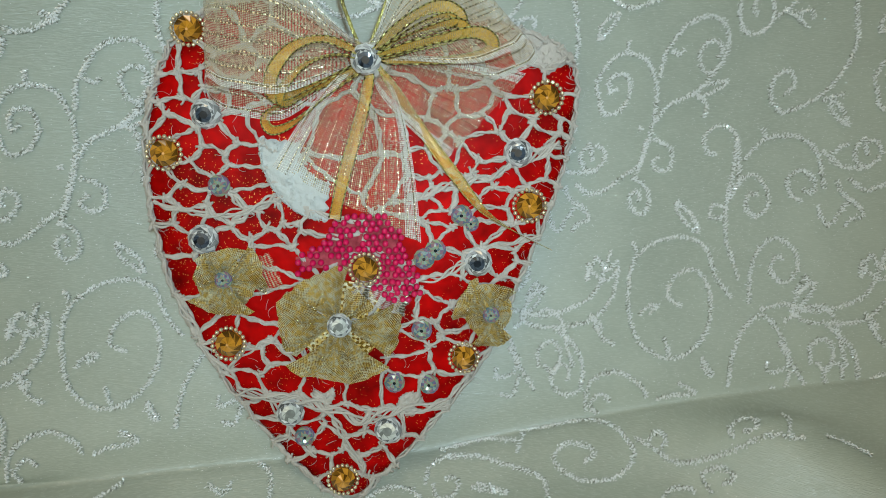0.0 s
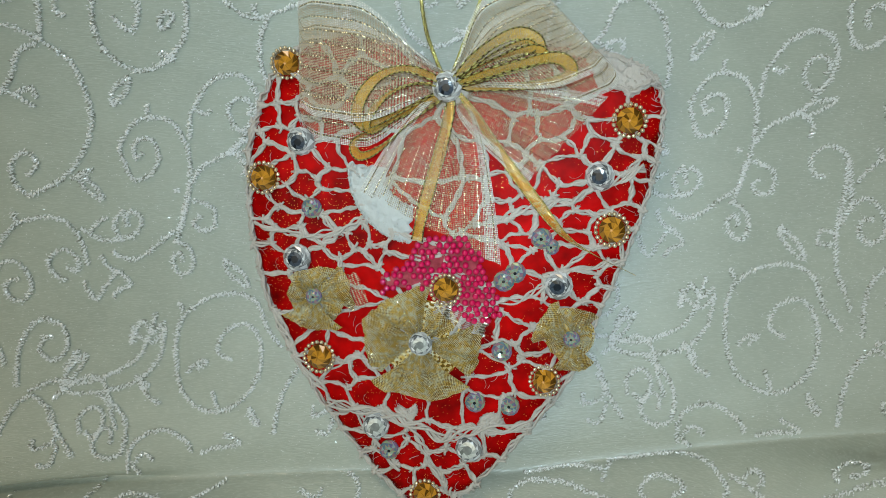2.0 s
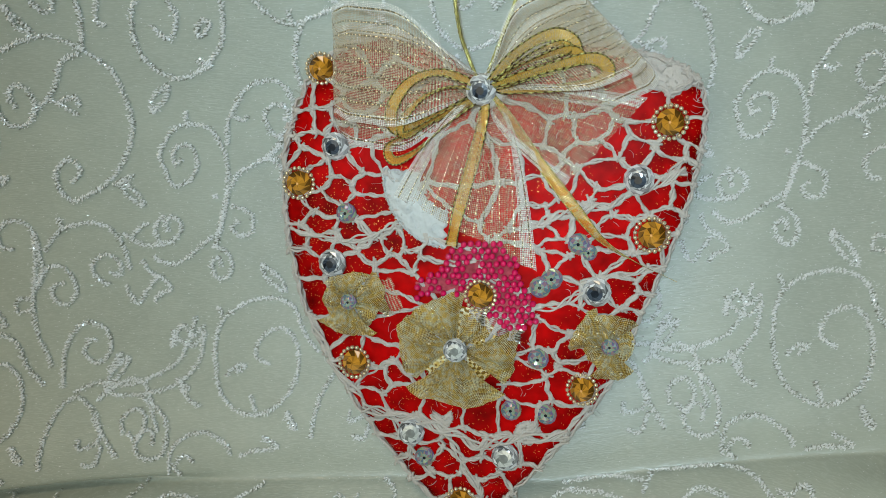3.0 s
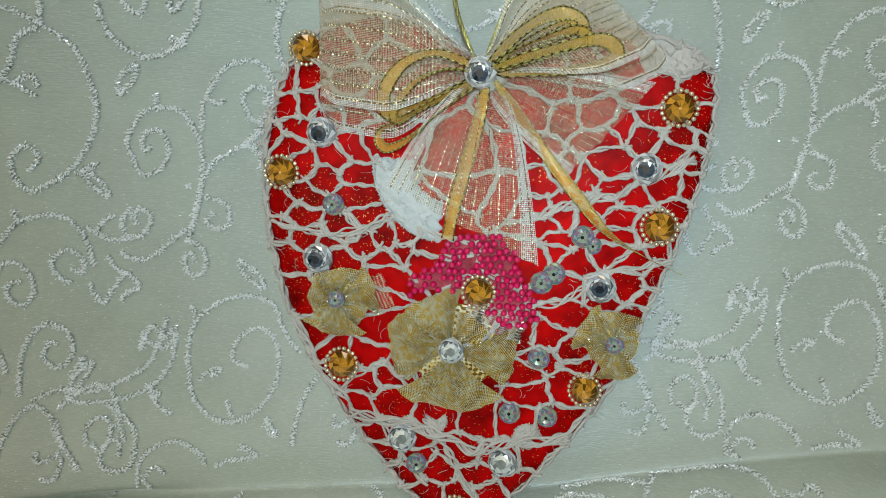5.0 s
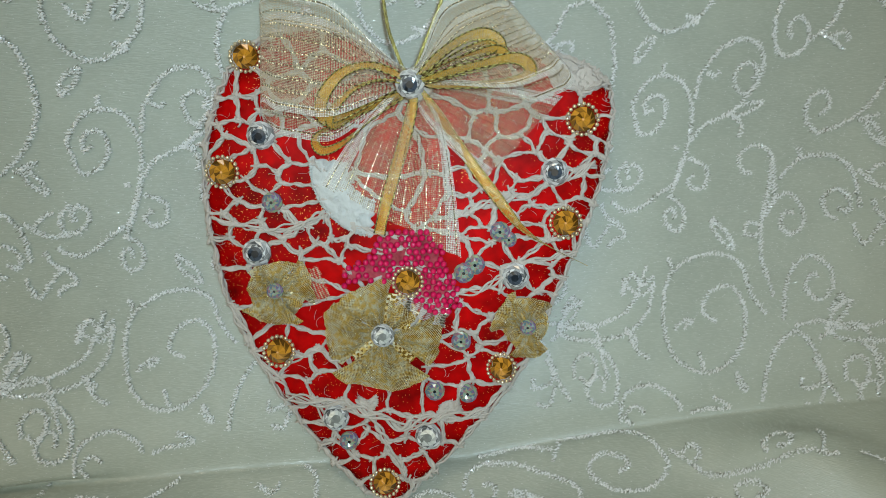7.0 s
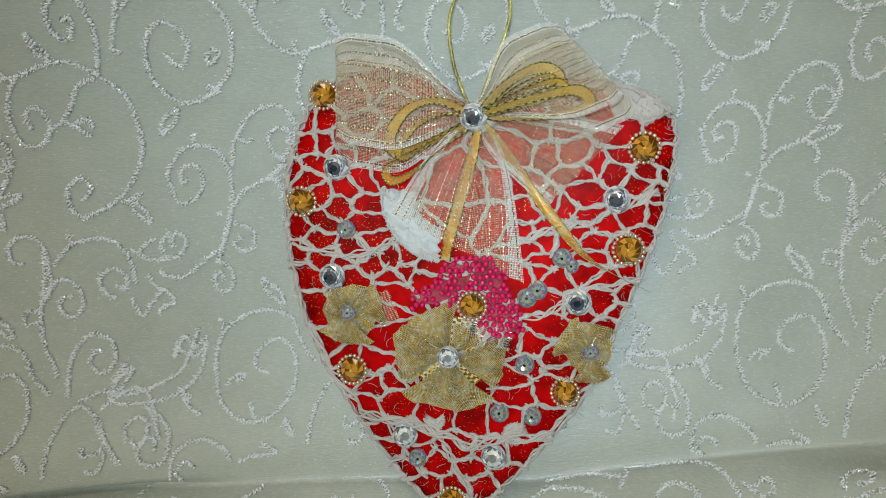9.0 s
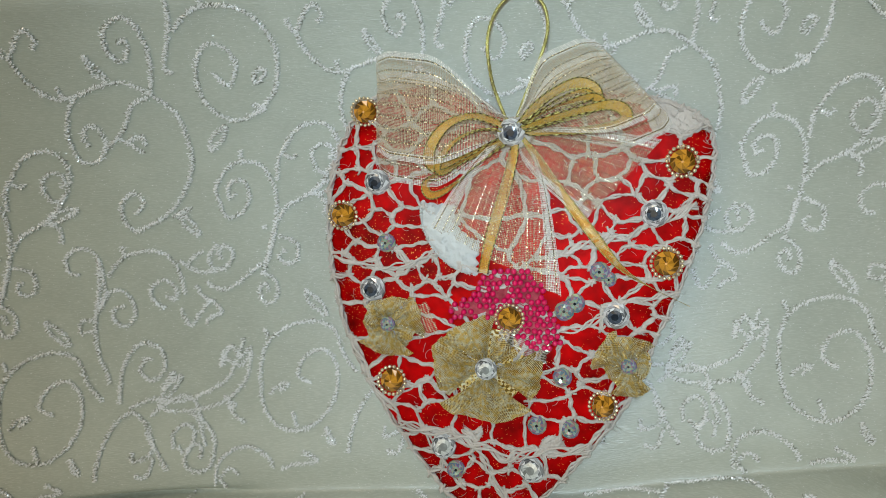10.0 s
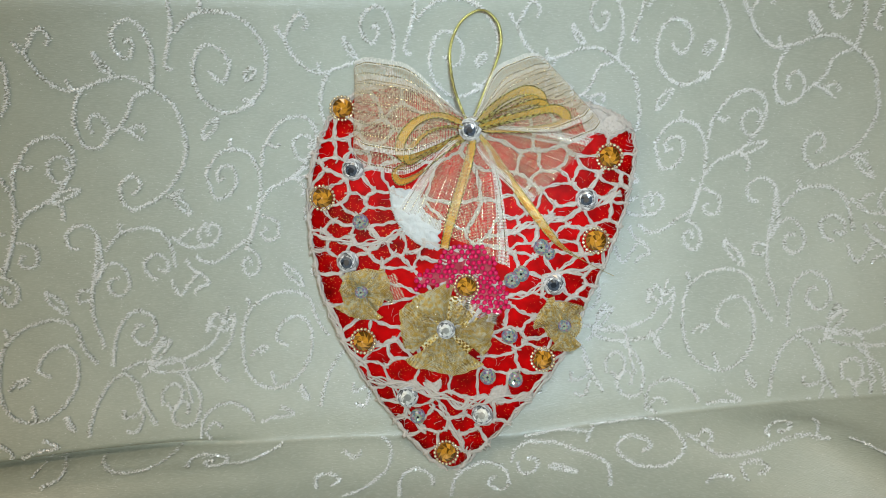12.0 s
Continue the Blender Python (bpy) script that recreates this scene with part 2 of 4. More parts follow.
PINKBEAD = material("pink_glass", (0.68, 0.004, 0.09), rough=0.05, vary=0.4, coat=0.8, spec=0.8)
LAME = lame_material()
GLINT = material("gold_glint", (1.0, 0.84, 0.56), rough=0.2, metal=0.85, vary=0.15, island=0.5)
GOLDCHAIN = material("gold_thread", (0.95, 0.70, 0.26), rough=0.25, metal=0.6, vary=0.4, scale=1200, bump=0.8, bump_scale=1500)
DARKCHAIN = material("dark_gold_thread", (0.05, 0.03, 0.01), rough=0.35, metal=0.9, vary=0.4, scale=1200)
SATINEDGE = material("frayed_gold_edge", (0.62, 0.42, 0.16), rough=0.4, metal=0.3, vary=0.3, scale=900)
SATIN = sheer_material("gold_satin", (0.98, 0.60, 0.10), (0.98, 0.82, 0.40), 0.46, 0.0, 0.45, 0.45)
ORGANZA = sheer_material("beige_organza", (0.72, 0.58, 0.39), (1.0, 0.90, 0.66), 0.23, 9.0, 0.62, 1.9)
for link in list(SATIN.node_tree.links):
    if link.to_socket.name == "Metallic":
        SATIN.node_tree.links.remove(link)
SATIN.node_tree.nodes["Principled BSDF"].inputs["Metallic"].default_value = 0.15
SATIN.node_tree.nodes["Principled BSDF"].inputs["Sheen Weight"].default_value = 0.0
SATIN.node_tree.nodes["Principled BSDF"].inputs["Roughness"].default_value = 0.18
PLEATED = sheer_material("pleated_organza", (0.72, 0.58, 0.39), (1.0, 0.90, 0.66), 0.16, 17.0, 0.62, 1.7, 0.39, 0.30)
TULLE = sheer_material("white_tulle", (0.78, 0.72, 0.68), (0.85, 0.8, 0.75), 0.30, 14.0, 0.9)
PLASTER = material("wall_paint", (0.70, 0.68, 0.62), rough=0.85, vary=0.05, scale=14, bump=0.2, bump_scale=200)
WOOD = material("brown_wood", (0.22, 0.12, 0.06), rough=0.45, vary=0.25, scale=30)
FLOORWOOD = material("floor_boards", (0.26, 0.16, 0.09), rough=0.5, vary=0.25, scale=12)


# ---- builders ----
def part(name, bm, mat, parent=None, label="", smooth=True, unit=1.0):
    """Links a bmesh as one mesh object, under a thing or a part."""
    if unit != 1.0:
        bmesh.ops.scale(bm, vec=(unit, unit, unit), verts=bm.verts)
    me = bpy.data.meshes.new(name)
    bm.to_mesh(me)
    bm.free()
    for p in me.polygons:
        p.use_smooth = smooth
    me.materials.append(mat)
    ob = new(name, me)
    if parent:
        ob.parent = parent
    if label:
        tagged(ob, label)
    return ob


def shared(name, me, parent, m, label=""):
    ob = new(name, me)
    ob.parent, ob.matrix_basis = parent, m
    if label:
        tagged(ob, label)
    return ob


def empty(name, m, label, category, parent=None):
    ob = new(name)
    ob.empty_display_size = 0.02
    ob.parent = parent
    ob.matrix_basis = m
    return tagged(ob, label, category)


def spline(points, per=8, closed=False):
    """A smooth curve (Catmull-Rom) through the given corners."""
    p = [np.array(q, float) for q in points]
    n, out = len(p), []
    for i in range(n if closed else n - 1):
        a, b, c, d = (p[(i + k) % n] if closed else p[min(max(i + k, 0), n - 1)] for k in (-1, 0, 1, 2))
        for s in range(per):
            t = s / per
            out.append(0.5 * (2 * b + (c - a) * t + (2 * a - 5 * b + 4 * c - d) * t * t + (3 * b - a - 3 * c + d) * t ** 3))
    if not closed:
        out.append(p[-1])
    return out


def tube(bm, pts, r, sides=6, closed=False):
    """A round thread along the points; r: one radius, or one for each point."""
    pts = [Vector(p) for p in pts]
    n, rings = len(pts), []
    side = None
    for i, p in enumerate(pts):
        a = pts[(i - 1) % n] if closed else pts[max(i - 1, 0)]
        b = pts[(i + 1) % n] if closed else pts[min(i + 1, n - 1)]
        d = (b - a).normalized() if (b - a).length > 1e-9 else Vector((0, 0, 1))
        if side is None:
            side = d.orthogonal().normalized()
        side = (side - d * side.dot(d)).normalized()
        up = d.cross(side)
        rad = r if isinstance(r, (int, float)) else r[i]
        rings.append([bm.verts.new(p + (side * math.cos(k) + up * math.sin(k)) * rad) for k in (2 * math.pi * j / sides for j in range(sides))])
    for i in range(n if closed else n - 1):
        a, b = rings[i], rings[(i + 1) % n]
        for j in range(sides):
            bm.faces.new((a[j], a[(j + 1) % sides], b[(j + 1) % sides], b[j]))
    if not closed:
        bm.faces.new(rings[0][::-1])
        bm.faces.new(rings[-1])


def sheet(bm, grid, uvs, thick=0.0):
    """A cloth surface from rows of points, with its UV."""
    uv = bm.loops.layers.uv.verify()
    vs = [[bm.verts.new(p) for p in row] for row in grid]
    for i in range(len(vs) - 1):
        for j in range(len(vs[0]) - 1):
            f = bm.faces.new((vs[i][j], vs[i][j + 1], vs[i + 1][j + 1], vs[i + 1][j]))
            for loop, (a, b) in zip(f.loops, ((i, j), (i, j + 1), (i + 1, j + 1), (i + 1, j))):
                loop[uv].uv = uvs[a][b]


def box(bm, lo, hi, bevel=0.0):
    lo, hi = Vector(lo), Vector(hi)
    m = Matrix.Translation((lo + hi) / 2) @ Matrix.Diagonal((*(hi - lo), 1))
    r = bmesh.ops.create_cube(bm, size=1, matrix=m)
    if bevel:
        bmesh.ops.bevel(bm, geom=list({e for v in r["verts"] for e in v.link_edges}), offset=bevel, segments=2, affect="EDGES")


def smoothstep(a, b, x):
    t = min(1, max(0, (x - a) / (b - a)))
    return t * t * (3 - 2 * t)


# ---- the room that closes the place ----
def room():
    walls = (("wall_north", (-2, 0.32, -0.78), (2, 0.42, 1.62)), ("wall_south", (-2, -3.1, -0.78), (2, -3.0, 1.62)),
             ("wall_west", (-2.1, -3.1, -0.78), (-2, 0.42, 1.62)), ("wall_east", (2, -3.1, -0.78), (2.1, 0.42, 1.62)))
    for name, lo, hi in walls:
        bm = bmesh.new()
        box(bm, lo, hi)
        tagged(part(name, bm, PLASTER, smooth=False), "plain pale painted plaster wall", "wall", kind="structure")
    bm = bmesh.new()
    box(bm, (-2.1, -3.1, 1.62), (2.1, 0.42, 1.7))
    tagged(part("ceiling", bm, PLASTER, smooth=False), "plain pale painted ceiling", "ceiling", kind="structure")
    bm = bmesh.new()
    box(bm, (-2.1, -3.1, -0.86), (2.1, 0.42, -0.78))
    tagged(part("floor", bm, FLOORWOOD, smooth=False), "brown wooden floor under the table", "floor", kind="structure")


def table():
    t = empty("table", pose(0, 0, -0.78), "brown wooden table covered by the pale cloth", "table")
    bm = bmesh.new()
    box(bm, (-0.6, -0.55, 0.735), (0.6, 0.31, 0.768), 0.004)
    part("tabletop", bm, WOOD, t, smooth=False)
    for x in (-0.55, 0.55):
        for y in (-0.5, 0.26):
            bm = bmesh.new()
            box(bm, (x - 0.025, y - 0.025, 0), (x + 0.025, y + 0.025, 0.735), 0.003)
            part("leg", bm, WOOD, t, smooth=False)


room()
table()


# ---- the patterned cloth: it hangs behind the ornament and runs forward over the table ----
def hang(x, z):
    """How far back the hanging cloth lies."""
    x, z = min(0.24, max(-0.24, x)), min(0.22, max(0, z))
    return 0.0095 + 0.0609 * x + 0.4587 * z - 0.7767 * x * x + 0.6033 * x * z - 1.4911 * z * z


def crease_height(x):
    return 0.0125 + 0.032 * max(0.0, min(1.4, (x - 0.03) / 0.17))


def cloth_point(x, q):
    """The cloth's surface; q: metres up the cloth from the crease, below 0 forward over the table."""
    fz = crease_height(x)
    if q >= 0:
        z = fz + q
        far = smoothstep(0.0, 0.05, q)
        y = hang(x, z) + 0.0022 * noise.noise((x * 14, q * 9, 0.3)) * far
        y += 0.0012 * math.exp(-(q / 0.008) ** 2) + 0.014 * math.exp(-(q / 0.0022) ** 2) * smoothstep(-0.09, -0.17, x)
        return Vector((x, y, z))
    p = -q
    y = hang(x, fz) - p + 0.0012 * math.exp(-(p / 0.008) ** 2) + 0.014 * math.exp(-(p / 0.0022) ** 2) * smoothstep(-0.09, -0.17, x)
    run = 0.014 + 0.9 * max(0.0, fz - 0.0125)
    fall = math.exp(-(p / run) ** 1.5)
    z = fz * fall - 0.0025 * (1 - fall)
    side = smoothstep(0.03, 0.09, abs(x))
    z += side * 0.004 * (noise.noise((x * 16 + 3, p * 13, 1.7)) + 0.35) * smoothstep(0.004, 0.03, p)
    ridge = (y + 0.008) + 0.75 * (x - 0.165)
    z += 0.011 * math.exp(-(ridge / 0.021) ** 2) * smoothstep(0.10, 0.17, x) * smoothstep(0.0, 0.02, p)
    ridge = (y + 0.02) - 0.25 * (x + 0.14)
    z += 0.006 * math.exp(-(ridge / 0.011) ** 2) * smoothstep(-0.05, -0.11, x) * smoothstep(0.0, 0.02, p)
    return Vector((x, y, max(z, -0.003)))


def cloth_normal(x, q):
    e = 0.001
    return (cloth_point(x + e, q) - cloth_point(x - e, q)).cross(cloth_point(x, q + e) - cloth_point(x, q - e)).normalized()


cloth = empty("patterned_cloth", pose(0, 0, 0), "pale greenish-white cloth embroidered with scrolls, draped over table and wall", "cloth")
bm = bmesh.new()
qs = list(np.linspace(-0.42, -0.1, 40)) + list(np.linspace(-0.098, 0.03, 90)) + list(np.linspace(0.034, 0.26, 80)) + list(np.linspace(0.28, 0.7, 20))
xs = list(np.linspace(-0.55, -0.26, 16)) + list(np.linspace(-0.255, 0.255, 170)) + list(np.linspace(0.26, 0.55, 16))
grid = [[cloth_point(x, q) for x in xs] for q in qs]
sheet(bm, grid, [[(x, q) for x in xs] for q in qs])
sheet_ob = part("fabric", bm, CLOTH, cloth)
solid = sheet_ob.modifiers.new("thickness", "SOLIDIFY")
solid.thickness, solid.offset = 0.0006, -1

# the scrolls: one repeat in millimetres along and up the hanging cloth, and those that lie forward of the crease
STROKES, FOLD_STROKES = [], []


def vine(*corners):
    STROKES.append(spline(corners, 7))


def fold_vine(*corners):
    FOLD_STROKES.append(spline(corners, 7))


vine((-20, 227), (-20, 218), (-22, 210), (-25, 200), (-22, 198))
vine((-125, 208), (-119, 214), (-111, 217), (-101, 216), (-93, 211), (-88, 202), (-88, 193), (-91, 183), (-100, 175), (-109, 173), (-117, 179), (-120, 188), (-118, 198), (-113, 203), (-107, 201), (-104, 195), (-106, 189), (-109, 187), (-113, 192))
vine((-98, 190), (-95, 193), (-93, 191), (-97, 187), (-98, 190))
vine((-7, 227), (-7, 221))
vine((-100, 179), (-95, 177), (-100, 175))
vine((-32, 190), (-30, 199), (-30, 208), (-33, 217), (-38, 219), (-44, 214), (-44, 207), (-40, 203), (-37, 207), (-37, 211), (-40, 210))
vine((-53, 206), (-50, 202), (-47, 197), (-51, 199), (-53, 206))
vine((-82, 211), (-79, 206), (-75, 212), (-71, 216), (-68, 212), (-70, 209))
vine((-79, 206), (-76, 199), (-71, 193), (-65, 190), (-56, 192), (-48, 195), (-40, 195), (-32, 190))
vine((-65, 195), (-64, 190))
vine((-32, 190), (-24, 183), (-21, 173), (-20, 161), (-25, 149), (-31, 142), (-37, 138), (-42, 136), (-46, 135), (-50, 141), (-49, 148), (-44, 151), (-41, 146), (-45, 142))
vine((-60, 190), (-64, 183), (-65, 173), (-62, 165), (-56, 165), (-52, 170), (-53, 177), (-57, 179), (-60, 175), (-58, 171))
vine((-52, 170), (-44, 177), (-40, 186), (-33, 189))
vine((-48, 174), (-43, 171), (-38, 167))
vine((-44, 172), (-38, 174), (-37, 170))
vine((-12, 166), (-11, 172), (-5, 176), (-7, 171), (-12, 166))
vine((-103, 107), (-99, 119), (-96, 130), (-95, 142), (-97, 149), (-100, 154), (-108, 156), (-114, 153), (-119, 145), (-118, 139), (-116, 133), (-110, 134), (-106, 140), (-107, 147), (-111, 148), (-114, 146), (-114, 141), (-111, 143))
vine((-108, 156), (-107, 161))
vine((-95, 130), (-91, 136), (-83, 140), (-77, 144), (-71, 152), (-68, 159), (-69, 166), (-73, 170), (-79, 170), (-85, 167), (-90, 160), (-93, 155), (-94, 147))
vine((-71, 152), (-75, 149), (-78, 152), (-79, 157), (-76, 161), (-72, 161), (-70, 158), (-72, 155))
vine((-81, 140), (-75, 145), (-67, 146), (-73, 142), (-79, 140))
vine((-79, 141), (-75, 137), (-76, 132))
vine((-90, 158), (-87, 156), (-85, 158))
vine((-13, 127), (-17, 122), (-15, 116), (-10, 117), (-7, 122), (-10, 126), (-13, 124), (-12, 120))
vine((-100, 127), (-102, 128))
vine((-96, 123), (-92, 122), (-88, 119), (-89, 112), (-93, 111), (-96, 114), (-93, 117))
vine((-30, 140), (-26, 142), (-22, 143))
vine((-27, 141), (-26, 136), (-20, 131), (-22, 136), (-26, 141))
vine((-70, 118), (-74, 119), (-75, 125), (-70, 129), (-65, 128), (-62, 124), (-61, 115), (-61, 107), (-65, 100))
vine((-59, 116), (-53, 123), (-45, 126), (-36, 125), (-31, 120), (-29, 113), (-28, 106))
vine((-51, 125), (-52, 129))
vine((-29, 121), (-23, 116), (-17, 115), (-10, 116))
vine((-26, 119), (-22, 123), (-19, 124))
vine((-36, 101), (-40, 103), (-42, 109), (-37, 113), (-32, 110), (-32, 104), (-36, 106))
vine((-84, 58), (-90, 62), (-86, 70), (-78, 72), (-73, 65), (-73, 53), (-79, 43), (-89, 38), (-99, 41), (-105, 50), (-106, 65), (-103, 76), (-94, 83), (-83, 85), (-74, 81), (-70, 70), (-64, 62))
vine((-102, 54), (-98, 58), (-94, 58), (-98, 55))
vine((-90, 39), (-92, 46))
vine((-77, 39), (-73, 32), (-76, 34), (-77, 39))
vine((-57, 60), (-56, 73), (-52, 82), (-46, 86), (-39, 82), (-38, 74), (-43, 69), (-48, 73), (-46, 79), (-43, 78))
vine((-39, 65), (-35, 72), (-34, 70), (-38, 65))
vine((-53, 58), (-43, 61), (-32, 59), (-21, 62), (-12, 67), (-7, 76), (-4, 85))
vine((-41, 58), (-37, 66), (-31, 70), (-35, 63), (-41, 58))
vine((-1, 79), (-3, 68), (-8, 61), (-14, 57), (-24, 55), (-35, 55), (-41, 58))
vine((-1, 78), (-6, 73), (-13, 77))
vine((-11, 57), (-8, 51), (-3, 48))
vine((-46, 47), (-42, 40), (-36, 30))
vine((-50, 29), (-45, 28), (-42, 36))
vine((-27, 54), (-19, 47), (-16, 39), (-18, 30), (-25, 29), (-29, 34), (-26, 40), (-22, 39), (-22, 34))
vine((-67, 28), (-65, 39), (-60, 50), (-53, 56), (-47, 52), (-43, 43), (-44, 37), (-51, 35), (-51, 39))
vine((-44, 54), (-35, 60), (-28, 61), (-24, 56), (-22, 46), (-20, 39))
vine((-34, 39), (-34, 46), (-28, 49), (-25, 44), (-28, 37), (-32, 40))
vine((-13, 60), (-8, 55), (-11, 55))
vine((-15, 22), (-14, 32), (-7, 37), (1, 37), (8, 32), (10, 28))
vine((-5, 26), (-9, 29), (-13, 25), (-10, 21))
vine((-96, 22), (-90, 24), (-80, 25), (-87, 29))
vine((9, 128), (7, 119), (0, 114), (-6, 109), (-13, 107), (-19, 111))
vine((-104, 108), (-99, 105), (-97, 99), (-100, 94), (-104, 96), (-105, 101), (-102, 103), (-101, 99))
vine((-62, 124), (-63, 112), (-65, 102), (-66, 93), (-65, 82), (-62, 74), (-61, 69))
vine((-65, 97), (-71, 98), (-72, 93), (-67, 93))
vine((-64, 103), (-59, 109), (-54, 110), (-50, 105), (-49, 99), (-53, 94), (-58, 97), (-57, 102), (-53, 103))
vine((-86, 99), (-84, 93), (-77, 87), (-79, 93), (-86, 99))
vine((-104, 83), (-102, 79))
vine((-13, 80), (-14, 73), (-10, 82), (-6, 77), (-1, 81))
vine((-30, 100), (-29, 96), (-26, 92), (-23, 96), (-20, 100), (-17, 103))
vine((-17, 103), (-13, 97), (-18, 95), (-20, 92))
vine((-23, 110), (-21, 105), (-17, 102))
fold_vine((66, -8), (70, -1), (79, -1), (92, -1), (103, -4), (109, -10), (111, -15), (106, -20), (99, -22), (89, -21), (82, -16), (80, -11), (86, -8), (93, -10), (96, -13), (91, -15))
fold_vine((29, -11), (31, -6), (38, -4), (50, -6), (60, -10), (69, -14), (75, -19), (75, -30))
fold_vine((37, -10), (42, -12), (40, -16), (34, -16), (32, -11))
fold_vine((1, -30), (2, -19), (9, -13), (18, -11), (26, -14), (28, -21), (24, -25), (18, -21), (22, -17))
fold_vine((47, -15), (51, -17), (61, -20), (49, -14))
fold_vine((112, -10), (119, -15), (125, -20), (135, -22), (146, -23), (158, -23), (165, -25))
fold_vine((117, -12), (121, -10), (124, -13), (121, -15))
fold_vine((147, -20), (146, -17), (151, -15), (156, -17), (154, -20), (150, -19))
fold_vine((136, -32), (134, -26), (141, -26), (145, -30), (140, -30))
fold_vine((166, -15), (167, -19), (165, -25), (170, -26))
fold_vine((178, -25), (185, -28), (191, -32))
fold_vine((118, -31), (122, -28), (129, -29), (130, -31))
fold_vine((35, -1), (38, -1), (46, -1), (55, -1), (66, -4))
fold_vine((-167, -2), (-159, -9), (-151, -11), (-143, -10), (-136, -4), (-133, -1))
fold_vine((-124, -12), (-126, -10), (-123, -5), (-114, -6), (-108, -8), (-110, -12), (-116, -12), (-118, -9), (-114, -9))
fold_vine((-109, -11), (-100, -11), (-92, -7), (-84, -2))
fold_vine((-36, -1), (-31, -5), (-31, -13), (-36, -19), (-42, -25), (-50, -29))
fold_vine((-63, -24), (-64, -17), (-58, -16), (-53, -19), (-57, -22))
fold_vine((-54, -6), (-48, -9), (-45, -6))
fold_vine((-193, -7), (-190, 0), (-181, -4), (-181, -10), (-187, -12))
fold_vine((-23, -30), (-24, -19), (-18, -14), (-10, -17), (-8, -23))


def slant(x, z):
    """How steeply the hanging cloth runs back along x."""
    return 0.0609 - 1.5534 * x + 0.6033 * z


def along_cloth(x, z):
    """Length along the cloth from its middle to x, at the height z."""
    a, b = slant(x, z), slant(0, z)
    return -0.5 * (a * math.sqrt(1 + a * a) + math.asinh(a) - b * math.sqrt(1 + b * b) - math.asinh(b)) / 1.5534


def pattern_place(s, z, rep):
    """The place (x, z) of a point of the pattern in its given repeat."""
    s, z = s + (0.1103 - 0.021 * z) * rep, z + 0.0053 * rep
    x = s
    for _ in range(6):
        x -= (along_cloth(x, z) - s) / math.sqrt(1 + slant(x, z) ** 2)
        x = max(-0.4, min(0.4, x))
    return x, z


def embroidery():
    """Short satin stitches slanting across every scroll like a cord; white ones among them paint its glints."""
    rng = random.Random(5)
    verts, faces, glint_faces = [], [], []
    lines = []
    for rep in range(-2, 5):
        for line in STROKES:
            run = [pattern_place(p[0] * 0.001, p[1] * 0.001, rep) for p in line]
            if max(x for x, z in run) > -0.27 and min(x for x, z in run) < 0.27:
                lines.append([np.array((x, z - crease_height(x))) for x, z in run])
    lines += [[np.array((p[0], p[1])) * 0.001 for p in line] for line in FOLD_STROKES]
    for k, line in enumerate(lines):
        forward, run_in = k >= len(lines) - len(FOLD_STROKES), 0.0
        for a, b in zip(line, line[1:]):
            d = b - a
            ln = float(np.hypot(*d))
            if ln < 1e-7:
                continue
            d = d / ln
            start, run_in = run_in, run_in + ln
            for fine, gap in ((False, 0.00027), (True, 0.00009)):
                count = ln / gap
                for _ in range(int(count) + (rng.random() < count % 1)):
                    across, part_way = rng.gauss(0, 0.00046 if fine else 0.00034), rng.random() * ln
                    if fine and math.sin((start + part_way) * 4600 + across * 3800) < rng.uniform(-0.8, 0.6):
                        continue
                    c = a + d * part_way + np.array((-d[1], d[0])) * across
                    x, q = float(c[0]), float(c[1])
                    if not (-0.27 < x < 0.27 and -0.14 < q < 0.25) or (q < 0) != forward:
                        continue
                    at, nrm = cloth_point(x, q), cloth_normal(x, q)
                    ang = rng.gauss(0.35 if d[0] * d[1] < 0 else -0.35, 0.3)
                    if abs(d[0]) > 0.8:
                        ang = math.atan2(d[1], d[0]) + rng.gauss(0.75, 0.3)
                    ex = (cloth_point(x + 0.001, q) - at).normalized()
                    ez = nrm.cross(ex)
                    run = ex * math.cos(ang) + ez * math.sin(ang)
                    wide = nrm.cross(run)
                    half = (rng.uniform(0.3, 0.6) if fine else rng.uniform(0.55, 0.9)) * 0.001
                    w = (rng.uniform(0.16, 0.28) if fine else rng.uniform(0.17, 0.25)) * 0.001
                    base = at + nrm * (rng.uniform(0.0005, 0.0010) if fine else rng.uniform(0.0001, 0.0005))
                    k0 = len(verts)
                    tilt = nrm * rng.uniform(-0.0002, 0.0002)
                    roll = nrm * rng.uniform(-0.35, 0.35)
                    for s, hgt in ((-1, 0.0), (0, 0.00022), (1, 0.0)):
                        mid = base + run * half * s + nrm * hgt + tilt * s
                        ww = w if s == 0 else w * 0.5
                        verts += [mid - (wide + roll) * ww, mid + nrm * ww * 0.4, mid + (wide + roll) * ww]
                    for i in (0, 3):
                        faces += [(k0 + i, k0 + i + 1, k0 + i + 4, k0 + i + 3), (k0 + i + 1, k0 + i + 2, k0 + i + 5, k0 + i + 4)]
                    glint_faces += [1 if fine else 0] * 4
    me = bpy.data.meshes.new("embroidery")
    me.from_pydata([tuple(v) for v in verts], [], faces)
    me.materials.append(THREAD)
    me.materials.append(GLINT_THREAD)
    me.polygons.foreach_set("material_index", glint_faces)
    ob = new("embroidery", me)
    ob.parent = cloth
    return tagged(ob, "raised silvery-white thread scrolls on the cloth", kind="stuff")


embroidery()


